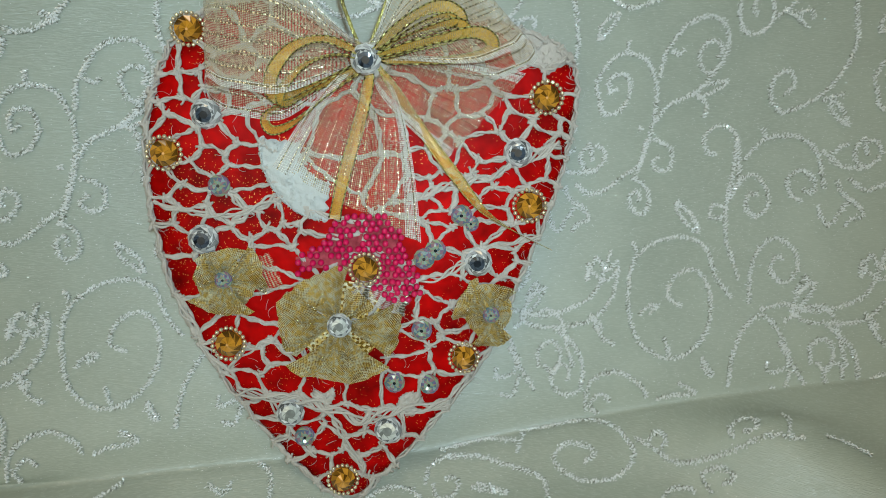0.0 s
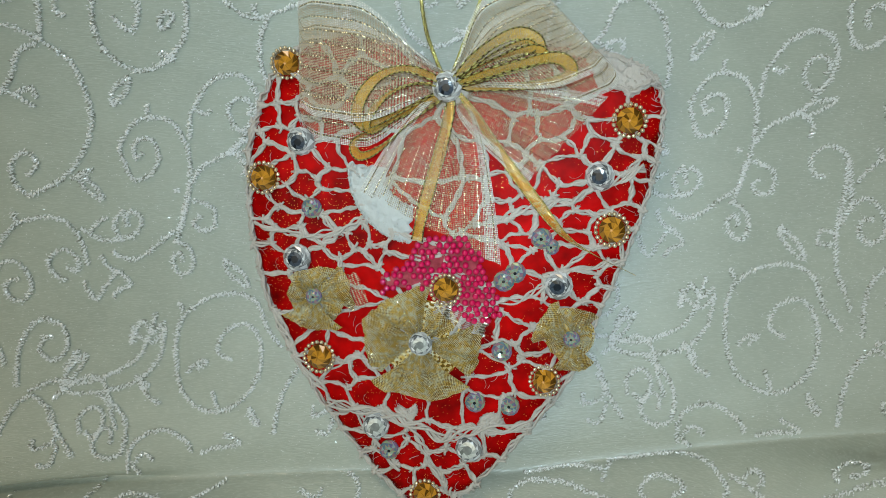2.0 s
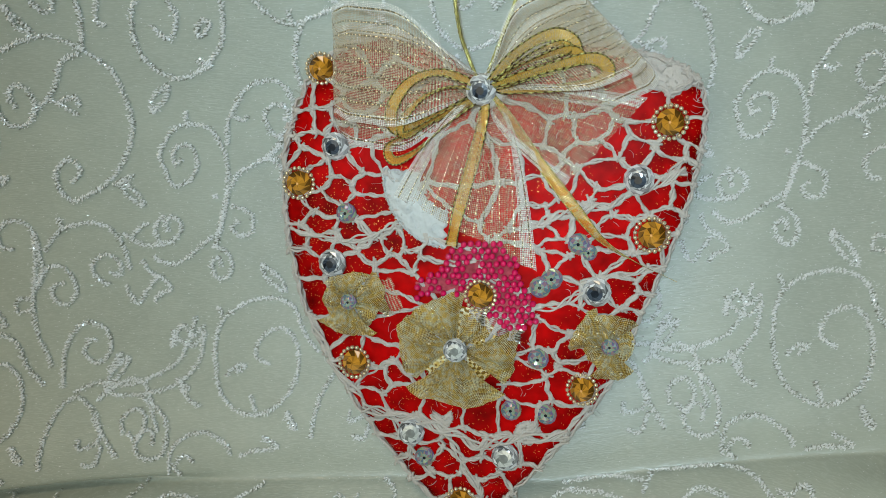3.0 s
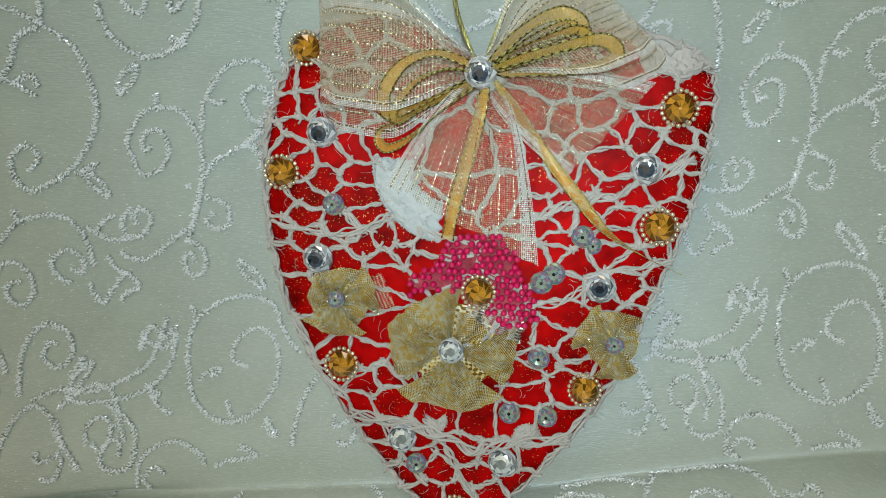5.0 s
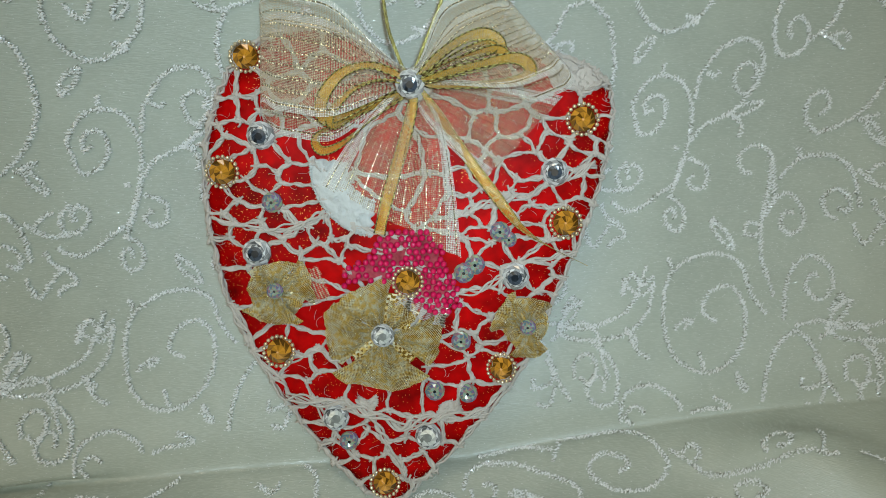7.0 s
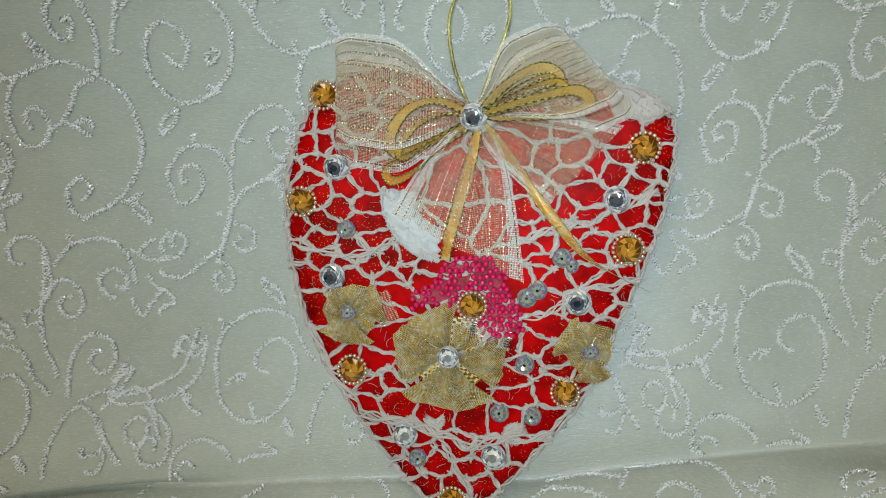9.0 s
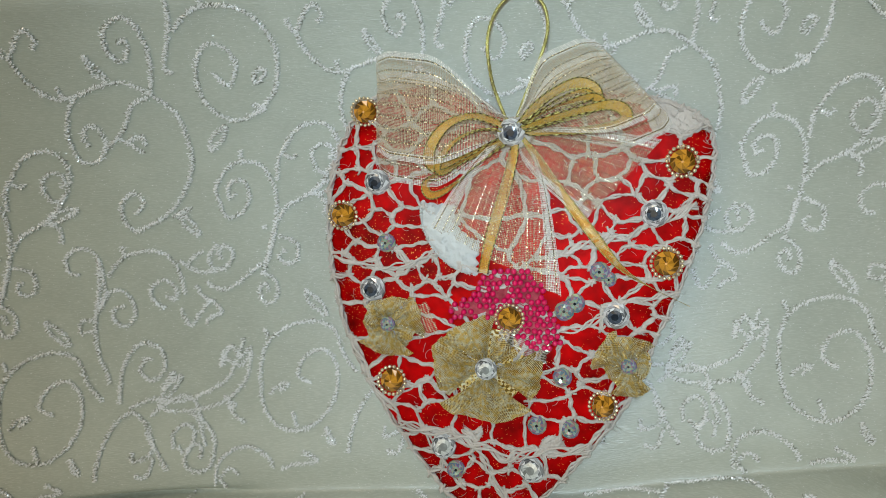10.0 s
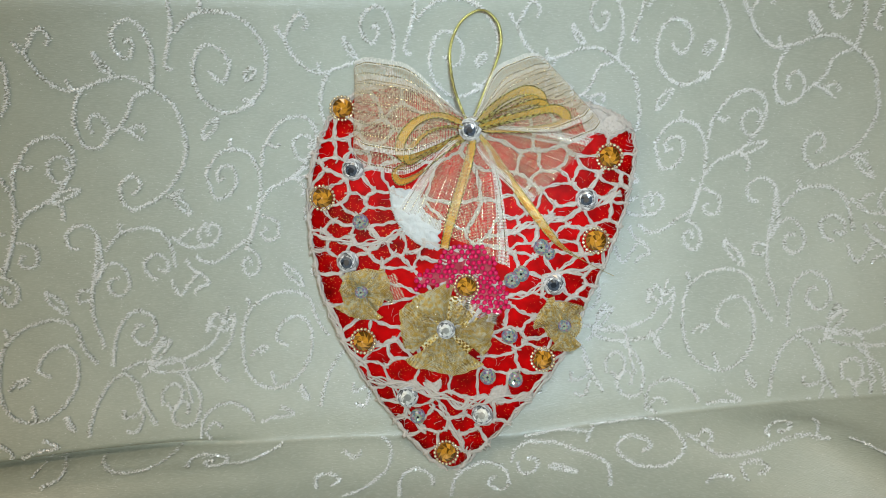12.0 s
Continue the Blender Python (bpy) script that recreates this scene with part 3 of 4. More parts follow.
def weave_sheen():
    """Tiny white flakes added on the cloth to stand in for the weave's glints."""
    rng = random.Random(17)
    verts, faces = [], []
    for _ in range(46000):
        x, q = rng.uniform(-0.27, 0.27), rng.uniform(-0.09, 0.26)
        if noise.noise((x * 16, q * 16, 8)) + rng.uniform(-0.5, 0.5) < 0:
            continue
        at, nrm = cloth_point(x, q), cloth_normal(x, q)
        run = (cloth_point(x + 0.001, q) - at).normalized()
        up = nrm.cross(run)
        tip = (nrm + up * rng.uniform(-0.35, 0.35) + run * rng.uniform(-0.3, 0.3)).normalized()
        run = (run - tip * run.dot(tip)).normalized()
        up = tip.cross(run)
        half, w = rng.uniform(0.12, 0.4) * 0.001, rng.uniform(0.06, 0.12) * 0.001
        c, k = at + nrm * 0.00035, len(verts)
        verts += [c - run * half, c - up * w, c + run * half, c + up * w]
        faces.append((k, k + 1, k + 2, k + 3))
    me = bpy.data.meshes.new("weave_sheen")
    me.from_pydata([tuple(v) for v in verts], [], faces)
    me.materials.append(GLINT_THREAD)
    ob = new("weave_sheen", me)
    ob.parent = cloth
    tagged(ob, "tiny white flakes that paint the weave's glints", kind="stuff")


weave_sheen()

# ---- the heart-shaped ornament ----
MM = 0.001
heart = empty("heart_ornament", pose(0, 0, 0.001, -9.5, 0, 0),
              "red heart ornament in white crochet net with gems and gold bow", "ornament")
OUTLINE = spline([(-3, 0), (-19, 14), (-41, 43), (-59, 77), (-67, 105), (-69.5, 128), (-68, 147), (-61, 169), (-50, 181), (-31, 187), (-12, 183), (7, 171),
                  (20, 177), (36, 182), (54, 180), (74, 173), (82, 162), (80.5, 140), (74, 115), (62, 84), (52, 59), (34, 34), (14, 12), (4, 2)], 8, closed=True)
MIDDLE = np.array((5.0, 98.0))
_ang = np.array([math.atan2(p[1] - 98, p[0] - 5) for p in OUTLINE])
_rad = np.array([math.hypot(p[1] - 98, p[0] - 5) for p in OUTLINE])
_order = np.argsort(_ang)
_ang, _rad = _ang[_order], _rad[_order]


def rim_share(u, v):
    """0 in the heart's middle, 1 on its outline."""
    a = math.atan2(v - 98, u - 5)
    return math.hypot(v - 98, u - 5) / float(np.interp(a, _ang, _rad, period=2 * math.pi))


def front(u, v):
    """The face of the padded heart, in millimetres towards the back."""
    return 1.5 - 6.0 * (1 - min(1, rim_share(u, v)) ** 2.2) - 4.0 * smoothstep(-25, -62, u) * smoothstep(178, 140, v)


def heart_body():
    bm = bmesh.new()
    n = len(OUTLINE)
    levels = [(0.1, None), (0.3, None), (0.5, None), (0.65, None), (0.78, None), (0.88, None), (0.95, None), (0.985, 1.2), (1.0, 3.2), (0.985, 6.0), (0.9, 7.5)]
    rings = []
    for share, depth in levels:
        ring = []
        for p in OUTLINE:
            u, v = MIDDLE + (p - MIDDLE) * share
            y = front(*p) + depth if depth is not None else front(u, v) + 0.8 * noise.noise((u * 0.12, v * 0.05, 2)) * (1 - share)
            ring.append(bm.verts.new((u, y + 0.4, v)))
        rings.append(ring)
    for a, b in zip(rings, rings[1:]):
        for i in range(n):
            bm.faces.new((a[i], b[i], b[(i + 1) % n], a[(i + 1) % n]))
    bm.faces.new(rings[0][::-1])
    bm.faces.new(rings[-1])
    bmesh.ops.recalc_face_normals(bm, faces=bm.faces)
    part("heart_body", bm, RED, heart, "padded red satin heart with gold glitter", unit=MM)


heart_body()

# middles of the net's openings, area by area
NET_LEFT = ((-64, 146), (-57, 148), (-45, 154), (-60, 144), (-55, 136), (-43, 138), (-35, 142), (-28, 144), (-47, 132), (-35, 133), (-36, 126), (-53, 127), (-62, 123), (-56, 119), (-40, 115), (-33, 119), (-25, 111), (-20, 112), (-33, 109), (-47, 110), (-54, 112), (-63, 114), (-12, 109), (-8, 119))
NET_LOW_LEFT = ((-61, 105), (-59, 91), (-40, 103), (-27, 104), (-20, 108), (-12, 106), (-27, 98), (-52, 75), (-47, 71), (-33, 70), (-29, 81), (-22, 63), (-32, 87), (-44, 94))
NET_BOTTOM = ((-38, 49), (-25, 52), (-9, 49), (7, 48), (18, 48), (34, 46), (23, 60), (37, 62), (-31, 39), (-28, 31), (-21, 24), (-17, 31), (-9, 27), (0, 34), (5, 26), (19, 22), (26, 34), (13, 32), (-20, 39), (-12, 18), (-1, 18), (10, 19), (-2, 9), (-36, 59), (-24, 62), (-44, 62), (-8, 63), (5, 62))
NET_RIGHT = ((31, 108), (25, 107), (38, 104), (50, 108), (57, 103), (69, 109), (66, 98), (36, 94), (56, 97), (65, 92), (37, 86), (30, 78), (60, 83), (27, 70), (38, 74), (41, 68), (22, 64), (21, 79), (47, 94), (45, 80), (53, 76), (49, 66), (9, 86))
NET_UPPER_RIGHT = ((28, 130), (35, 133), (26, 123), (34, 119), (28, 116), (32, 111), (40, 132), (48, 137), (51, 129), (47, 123), (55, 126), (52, 119), (60, 147), (69, 142), (75, 130), (67, 130), (73, 121), (80, 146), (51, 113), (41, 118), (34, 125), (45, 145), (77, 138), (63, 116), (75, 112), (15, 141), (24, 142), (5, 130), (15, 127), (5, 139))
NET_TOP = ((-60, 166), (-53, 166), (-60, 156), (-52, 157), (-37, 163), (-45, 158), (-36, 155), (-29, 159), (-33, 178), (-23, 172), (-17, 179), (-42, 175), (-18, 164))
NET_TOP_RIGHT = ((67, 172), (60, 160), (62, 151), (71, 145), (80, 162), (80, 149), (54, 167), (44, 152), (39, 163), (52, 149), (30, 162), (34, 151), (24, 152))


def cut(poly, m, d):
    """The part of a convex polygon on m's near side along d."""
    out = []
    for a, b in zip(poly, poly[1:] + poly[:1]):
        fa, fb = (a - m) @ d, (b - m) @ d
        if fa <= 0:
            out.append(a)
        if (fa < 0 < fb) or (fb < 0 < fa):
            out.append(a + (b - a) * (fa / (fa - fb)))
    return out


def net_edges():
    """The threads of the net: the lines half-way between neighbouring openings."""
    squash = np.array((1.0, 1.3))
    seeds = [np.array(p, float) * squash for group in (NET_LEFT, NET_LOW_LEFT, NET_BOTTOM, NET_RIGHT, NET_UPPER_RIGHT, NET_TOP, NET_TOP_RIGHT) for p in group]
    ring = [(MIDDLE + (OUTLINE[i] - MIDDLE) * 1.09) * squash for i in range(0, len(OUTLINE), 4)]
    every = seeds + ring
    edges = {}
    for s in seeds:
        cell = [s + np.array(c, float) for c in ((-40, -40), (40, -40), (40, 40), (-40, 40))]
        for o in sorted(every, key=lambda q: (q - s) @ (q - s))[1:30]:
            if (o - s) @ (o - s) > 0.5:
                cell = cut(cell, (s + o) / 2, o - s)
        for a, b in zip(cell, cell[1:] + cell[:1]):
            if np.hypot(*(a - b)) > 0.8:
                edges[tuple(sorted((tuple((a / 0.4).round()), tuple((b / 0.4).round()))))] = (a / squash, b / squash)
    return list(edges.values())


def inside(p, most=0.99):
    r = rim_share(*p)
    return p if r <= most else MIDDLE + (p - MIDDLE) * most / r


def braid(bm, corners, plies, width, seed):
    """A thicker crocheted strand: several threads that part and meet."""
    rng = random.Random(seed)
    line = spline(corners, 12)
    for k in range(plies):
        pts, ph, turn = [], rng.uniform(0, 6.3), rng.uniform(0.2, 0.6)
        for i, p in enumerate(line):
            a, b = line[max(i - 1, 0)], line[min(i + 1, len(line) - 1)]
            d = (b - a) / max(1e-6, float(np.hypot(*(b - a))))
            off = width * 0.5 * math.sin(ph + turn * i) + 1.1 * noise.noise((i * 0.22, k * 3.1, seed))
            q = inside(p + np.array((-d[1], d[0])) * off, 1.0)
            pts.append((q[0], front(*q) - 0.6 - 0.5 * math.cos(ph + turn * i) - 0.1 * k, q[1]))
        tube(bm, pts, rng.uniform(0.38, 0.58), 5)


def crochet_net():
    rng = random.Random(11)
    bm = bmesh.new()
    for seed, (plies, width, corners) in enumerate((
            (6, 3.4, ((-41, 47), (-29, 45), (-17, 43), (-6, 40), (4, 36), (13, 38), (24, 39), (38, 41))),
            (4, 2.6, ((-60, 84), (-54, 71), (-47, 59), (-40, 48))),
            (3, 2.0, ((-40, 60), (-31, 66), (-20, 62))),
            (3, 2.2, ((22, 88), (34, 91), (47, 99), (60, 103), (71, 105))),
            (4, 2.4, ((22, 119), (34, 123), (48, 126), (60, 131), (76, 138))),
            (3, 2.0, ((-66, 118), (-57, 114), (-46, 113), (-33, 115), (-24, 119))),
            (3, 1.8, ((-13, 47), (-6, 38), (-1, 27), (5, 14))),
            (3, 1.8, ((-30, 44), (-22, 33), (-13, 20)))), 21):
        braid(bm, corners, plies, width, seed)
    joints = set()
    for a, b in net_edges():
        if rim_share(*((a + b) / 2)) > 1.02:
            continue
        a, b = inside(a), inside(b)
        d = b - a
        ln = float(np.hypot(*d))
        if ln < 0.7:
            continue
        d = d / ln
        nrm = np.array((-d[1], d[0]))
        steps = max(5, int(ln / 0.75))
        bow = rng.uniform(-0.12, 0.12) * ln
        plies = rng.choice((2, 2, 3, 3))
        spread = rng.uniform(0.2, 0.42)
        for k in range(plies):
            ph, pts, rad = rng.uniform(0, 6.3), [], []
            turn = 6.283 / rng.uniform(4.5, 9.0)
            for i in range(steps + 1):
                t = i / steps
                side = spread * math.cos(ph + turn * t * ln) + (k - (plies - 1) / 2) * 0.52 * (0.3 + 0.7 * math.sin(math.pi * t)) + bow * math.sin(math.pi * t)
                p = a + d * (t * ln) + nrm * side
                p = inside(p, 1.0)
                pts.append((p[0], front(*p) - 0.35 - 0.45 * math.sin(ph + turn * t * ln) - 0.12 * k, p[1]))
                rad.append(rng.uniform(0.34, 0.56) * (1.25 - 0.3 * math.sin(math.pi * t)))
            tube(bm, pts, [k * 1.15 for k in rad], 5)
        for p in (a, b):
            joints.add((round(p[0] * 2) / 2, round(p[1] * 2) / 2))
    for u, v in sorted(joints):
        for _ in range(4):
            x, z = u + rng.gauss(0, 0.45), v + rng.gauss(0, 0.45)
            reach, way, bend = rng.uniform(0.8, 1.9), rng.uniform(0, 6.3), rng.uniform(-0.6, 0.6)
            pts = [(x + reach * t * math.cos(way) - bend * t * t * math.sin(way), front(u, v) - 0.65 + 0.4 * t * t, z + reach * t * math.sin(way) + bend * t * t * math.cos(way)) for t in np.linspace(-1, 1, 6)]
            tube(bm, pts, rng.uniform(0.38, 0.5), 5)
    part("crochet_net", bm, LACE, heart, "white crocheted cotton net stretched over the heart", unit=MM)
    for k in range(3):
        bm = bmesh.new()
        pts = []
        for i, p in enumerate(OUTLINE):
            q = MIDDLE + (p - MIDDLE) * (0.99 + 0.012 * math.sin(i * 1.9 + 2.1 * k) + 0.004 * rng.random())
            pts.append((q[0], front(*q) + 0.4 + 1.2 * k + 0.7 * math.cos(i * 1.7 + k), q[1]))
        tube(bm, pts, 0.55, 5, closed=True)
        part("edge_cord", bm, LACE, heart, unit=MM)


crochet_net()


def fluffy_patch(name, mid, r0, r1, a0, a1, count, label, rise=2.2, mat=None):
    """A dense tufted piece of the crochet: a clumpy pad with short loops along its rim."""
    rng = random.Random(3)
    bm = bmesh.new()
    rows = []
    for i in range(27):
        f = i / 26
        row = []
        for j in range(61):
            g = j / 60
            a = math.radians(a0 + (a1 - a0) * g + 4.0 * noise.noise((f * 7, round(g), 2)) * abs(2 * g - 1) ** 4)
            ragged = 1.3 * noise.noise((a * 11, 3.0 * round(f), 4)) + 0.5 * noise.noise((a * 40, round(f), 9))
            rr = r0 + (r1 - r0) * f + ragged * abs(2 * f - 1) ** 3
            u, v = inside(np.array((mid[0] + rr * math.cos(a), mid[1] + rr * math.sin(a))), 1.0)
            puff = (math.sin(math.pi * f) ** 0.4) * (math.sin(math.pi * g) ** 0.3)
            clump = 0.9 * noise.noise((u * 0.4, v * 0.4, 1)) + 0.5 * noise.noise((u * 1.3, v * 1.3, 5))
            row.append((u, front(u, v) + 0.4 - (rise + rise * 0.5 * clump) * puff, v))
        rows.append(row)
    sheet(bm, rows, [[(0, 0)] * 61] * 27)
    for _ in range(count):
        a, f = math.radians(rng.uniform(a0, a1)), rng.choice((0.04, 0.96, rng.random()))
        r, ln, way = r0 + (r1 - r0) * f, rng.uniform(0.6, 1.8), rng.uniform(0, 6.3)
        pts = []
        for k in range(4):
            u, v = inside(np.array((mid[0] + r * math.cos(a) + ln * (k / 3 - 0.5) * math.cos(way), mid[1] + r * math.sin(a) + ln * (k / 3 - 0.5) * math.sin(way))), 1.0)
            pts.append((u, front(u, v) + 0.2 - rise * math.sin(math.pi * f) ** 0.4 - 0.35 * math.sin(math.pi * k / 3), v))
        tube(bm, pts, rng.uniform(0.14, 0.28), 4)
    return part(name, bm, mat or FLUFF, heart, label, unit=MM)


fluffy_patch("tufted_rosette", (-4, 136), 12, 26, 172, 262, 260, "thick fluffy white crochet tuft")
fluffy_patch("tufted_corner", (62, 158), 8.5, 19, 28, 112, 160, "dense white crochet at the heart's shoulder", 0.7, LACE)
fluffy_patch("net_knot", (-9, 46), 0, 4, 150, 400, 30, "dense white crochet knot", 1.4, LACE)
fluffy_patch("net_knot", (23, 41), 0, 5, 0, 300, 30, "dense white crochet knot", 1.3, LACE)


def stray_fluff():
    """Fine cotton fibres standing off the net and the heart's edge."""
    rng = random.Random(23)
    bm = bmesh.new()
    for k in range(620):
        edge = k % 3 != 0
        p = OUTLINE[rng.randrange(len(OUTLINE))]
        u, v = MIDDLE + (p - MIDDLE) * (rng.uniform(0.97, 1.01) if edge else rng.uniform(0.45, 0.95))
        way, bend, ln = rng.uniform(0, 6.3), rng.uniform(-1.6, 1.6), rng.uniform(1.5, 5.0)
        y, rise = front(u, v) - (0.0 if edge else 1.0), rng.uniform(0.2, 1.4)
        pts = []
        for i in range(6):
            t = i / 5
            a = way + bend * t
            pts.append((u + ln * t * math.cos(a), y - rise * math.sin(math.pi * t), v + ln * t * math.sin(a)))
        tube(bm, pts, rng.uniform(0.04, 0.09), 3)
    part("stray_fluff", bm, FLUFF, heart, "fine loose cotton fibres", unit=MM)


stray_fluff()


# ---- stones ----
def stone_mesh(name, rings, sides, mat, table_mat=None):
    """A cut stone: each facet loose, from rings of (radius, height, half-step) down from the table."""
    bm = bmesh.new()
    for row, ((r0, h0, o0), (r1, h1, o1)) in enumerate(zip(rings, rings[1:])):
        for i in range(sides):
            pts = []
            for r, h, o, k in ((r0, h0, o0, i), (r0, h0, o0, i + 1), (r1, h1, o1, i + 1), (r1, h1, o1, i)):
                a = 2 * math.pi * (k + o) / sides
                pts.append(Vector((r * math.cos(a), -h, r * math.sin(a))))
            tri_a, tri_b = (pts[0], pts[1], pts[2]), (pts[0], pts[2], pts[3])
            for tri in (tri_a, tri_b):
                if (tri[1] - tri[0]).cross(tri[2] - tri[0]).length > 1e-6:
                    f = bm.faces.new([bm.verts.new(p) for p in tri])
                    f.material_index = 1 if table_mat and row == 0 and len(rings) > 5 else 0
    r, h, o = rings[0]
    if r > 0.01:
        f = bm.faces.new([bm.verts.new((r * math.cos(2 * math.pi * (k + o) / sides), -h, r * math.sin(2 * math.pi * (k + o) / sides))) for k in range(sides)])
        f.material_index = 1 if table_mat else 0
    bmesh.ops.recalc_face_normals(bm, faces=bm.faces)
    for f in bm.faces:
        c = f.calc_center_median()
        if f.normal.dot(Vector((c.x, -3.0, c.z))) < 0:
            f.normal_flip()
    bmesh.ops.scale(bm, vec=(MM, MM, MM), verts=bm.verts)
    me = bpy.data.meshes.new(name)
    bm.to_mesh(me)
    bm.free()
    me.materials.append(mat)
    if table_mat:
        me.materials.append(table_mat)
    return me


def ball_mesh(name, r, mat, u=8, v=6):
    bm = bmesh.new()
    bmesh.ops.create_uvsphere(bm, u_segments=u, v_segments=v, radius=r * MM)
    me = bpy.data.meshes.new(name)
    bm.to_mesh(me)
    bm.free()
    for p in me.polygons:
        p.use_smooth = True
    me.materials.append(mat)
    return me


AMBER_STONE = stone_mesh("amber_stone", [(0.45, 3.9, 0), (2.7, 3.0, 0), (4.6, 1.7, 0.5), (4.9, 0.2, 0.5)], 12, AMBER)
# table and first facet row carry the reflection as dark colour
CLEAR_STONE = stone_mesh("clear_stone", [(1.2, 3.1, 0), (2.4, 2.9, 0.5), (3.1, 2.5, 0), (4.0, 1.7, 0.5), (4.7, 0.8, 0), (4.75, 0.0, 0)], 12, CRYSTAL, REFLEX_AND_HOLE)
PALE_STONE = stone_mesh("pale_stone", [(1.6, 2.75, 0), (3.0, 2.55, 0.5), (3.8, 2.2, 0), (4.5, 1.4, 0.5), (4.9, 0.7, 0), (4.95, 0.0, 0)], 12, CRYSTAL, SILVERY)
SMALL_STONE = stone_mesh("small_stone", [(0.5, 1.7, 0), (1.5, 2.1, 0.5), (2.5, 1.5, 0), (3.25, 0.8, 0.5), (3.3, 0.0, 0.5)], 12, RAINBOW, REFLEX_AND_HOLE)
RING_BEAD = ball_mesh("ring_bead", 0.82, GOLDBEAD)
SEED_BEAD = ball_mesh("seed_bead", 1.22, PINKBEAD, 9, 6)


def seat(u, v, lift, spin=0.0, size=1.0, tip=0.0):
    """Where a stone sits on the heart's face."""
    e = 1.5
    dx, dz = (front(u + e, v) - front(u - e, v)) / (2 * e), (front(u, v + e) - front(u, v - e)) / (2 * e)
    turn = Matrix.Rotation(-dx, 4, "Z") @ Matrix.Rotation(dz + tip, 4, "X") @ Matrix.Rotation(spin, 4, "Y")
    return Matrix.Translation((u * MM, (front(u, v) - lift) * MM, v * MM)) @ turn @ Matrix.Diagonal((size, size, size, 1))


def amber_gem(u, v, lift=0.4, spin=0.0, size=1.0, label="amber faceted gem in a ring of gold beads"):
    g = shared("amber_gem", AMBER_STONE, heart, seat(u, v, lift, spin, size), label)
    for k in range(20):
        a = 2 * math.pi * k / 20
        shared("ring_bead", RING_BEAD, g, Matrix.Translation((5.6 * MM * math.cos(a), -1.5 * MM, 5.6 * MM * math.sin(a))))


for k, (u, v) in enumerate(((-53, 175.5), (-61.5, 134), (-42.5, 66), (6.5, 94.4), (70, 154.5), (65.4, 116.2), (42.7, 59.3), (-2.5, 11.5))):
    amber_gem(u, v, 2.8 if v == 94.4 else 0.6, 0.4 * k, 0.96 + 0.03 * (k % 3))
for k, (u, v) in enumerate(((-47.2, 147.3), (-49.6, 104.2), (60.3, 135.3), (46.8, 95.8))):
    shared("rhinestone", CLEAR_STONE, heart, seat(u, v, 0.5, 0.7 * k, 1.12 + 0.03 * (k % 2), 0.03 * k), "round clear faceted rhinestone with a dark reflection painted in its centre")
for k, (u, v) in enumerate(((-21.5, 38.8), (14.6, 31.3))):
    shared("rhinestone", PALE_STONE, heart, seat(u, v, 0.6, 0.5 * k, 1.08), "round clear flat-topped rhinestone")
for k, (u, v) in enumerate(((-43.5, 123), (40.5, 113), (44, 110), (27.3, 97.3), (31.4, 100.5), (29.8, 49.2), (17, 50.5), (-16.5, 29), (26.8, 70.8))):
    shared("crystal", SMALL_STONE, heart, seat(u, v, 0.5, 0.9 * k, 0.9 if k == 2 else 1.18, 0.06 * (k % 3)), "small iridescent crystal with a pierced centre")


# ---- pink bead patch ----
def in_polygon(u, v, poly):
    hit = False
    for (a, b), (c, d) in zip(poly, poly[1:] + poly[:1]):
        if (b > v) != (d > v) and u < (c - a) * (v - b) / (d - b) + a:
            hit = not hit
    return hit


def bead_patch():
    rng = random.Random(8)
    region = [(-19, 98), (-17, 91), (-8, 94), (2, 90), (8, 87), (14, 83), (20, 80), (26, 84), (26, 91), (21, 99), (19, 108), (12, 114), (1, 114), (-4, 111), (-7, 104), (-12, 101)]
    bm = bmesh.new()
    spots = {}
    for i in range(19):
        for j in range(25):
            u, v = -20 + 2 * j, 78 + 2 * i
            if in_polygon(u, v, region):
                spots[i, j] = bm.verts.new((u, front(u, v) - 0.8, v))
    for i, j in spots:
        ring = [spots.get(k) for k in ((i, j), (i, j + 1), (i + 1, j + 1), (i + 1, j))]
        if all(ring):
            bm.faces.new(ring)
    patch = part("bead_patch", bm, PINKCLOTH, heart, "patch of bright pink glass seed beads", unit=MM)
    for i in range(18):
        for j in range(22):
            u, v = -22 + 2.6 * j + (1.3 if i % 2 else 0) + rng.gauss(0, 0.25), 78 + 2.3 * i + rng.gauss(0, 0.22)
            if in_polygon(u, v, region) and math.hypot(u - 6.5, v - 94.4) > 5.4 and rng.random() < (0.97 if u > -4 else 0.8):
                shared("seed_bead", SEED_BEAD, patch, Matrix.Translation((u * MM, (front(u, v) - 1.9 - rng.uniform(0, 0.5)) * MM, v * MM)))


bead_patch()


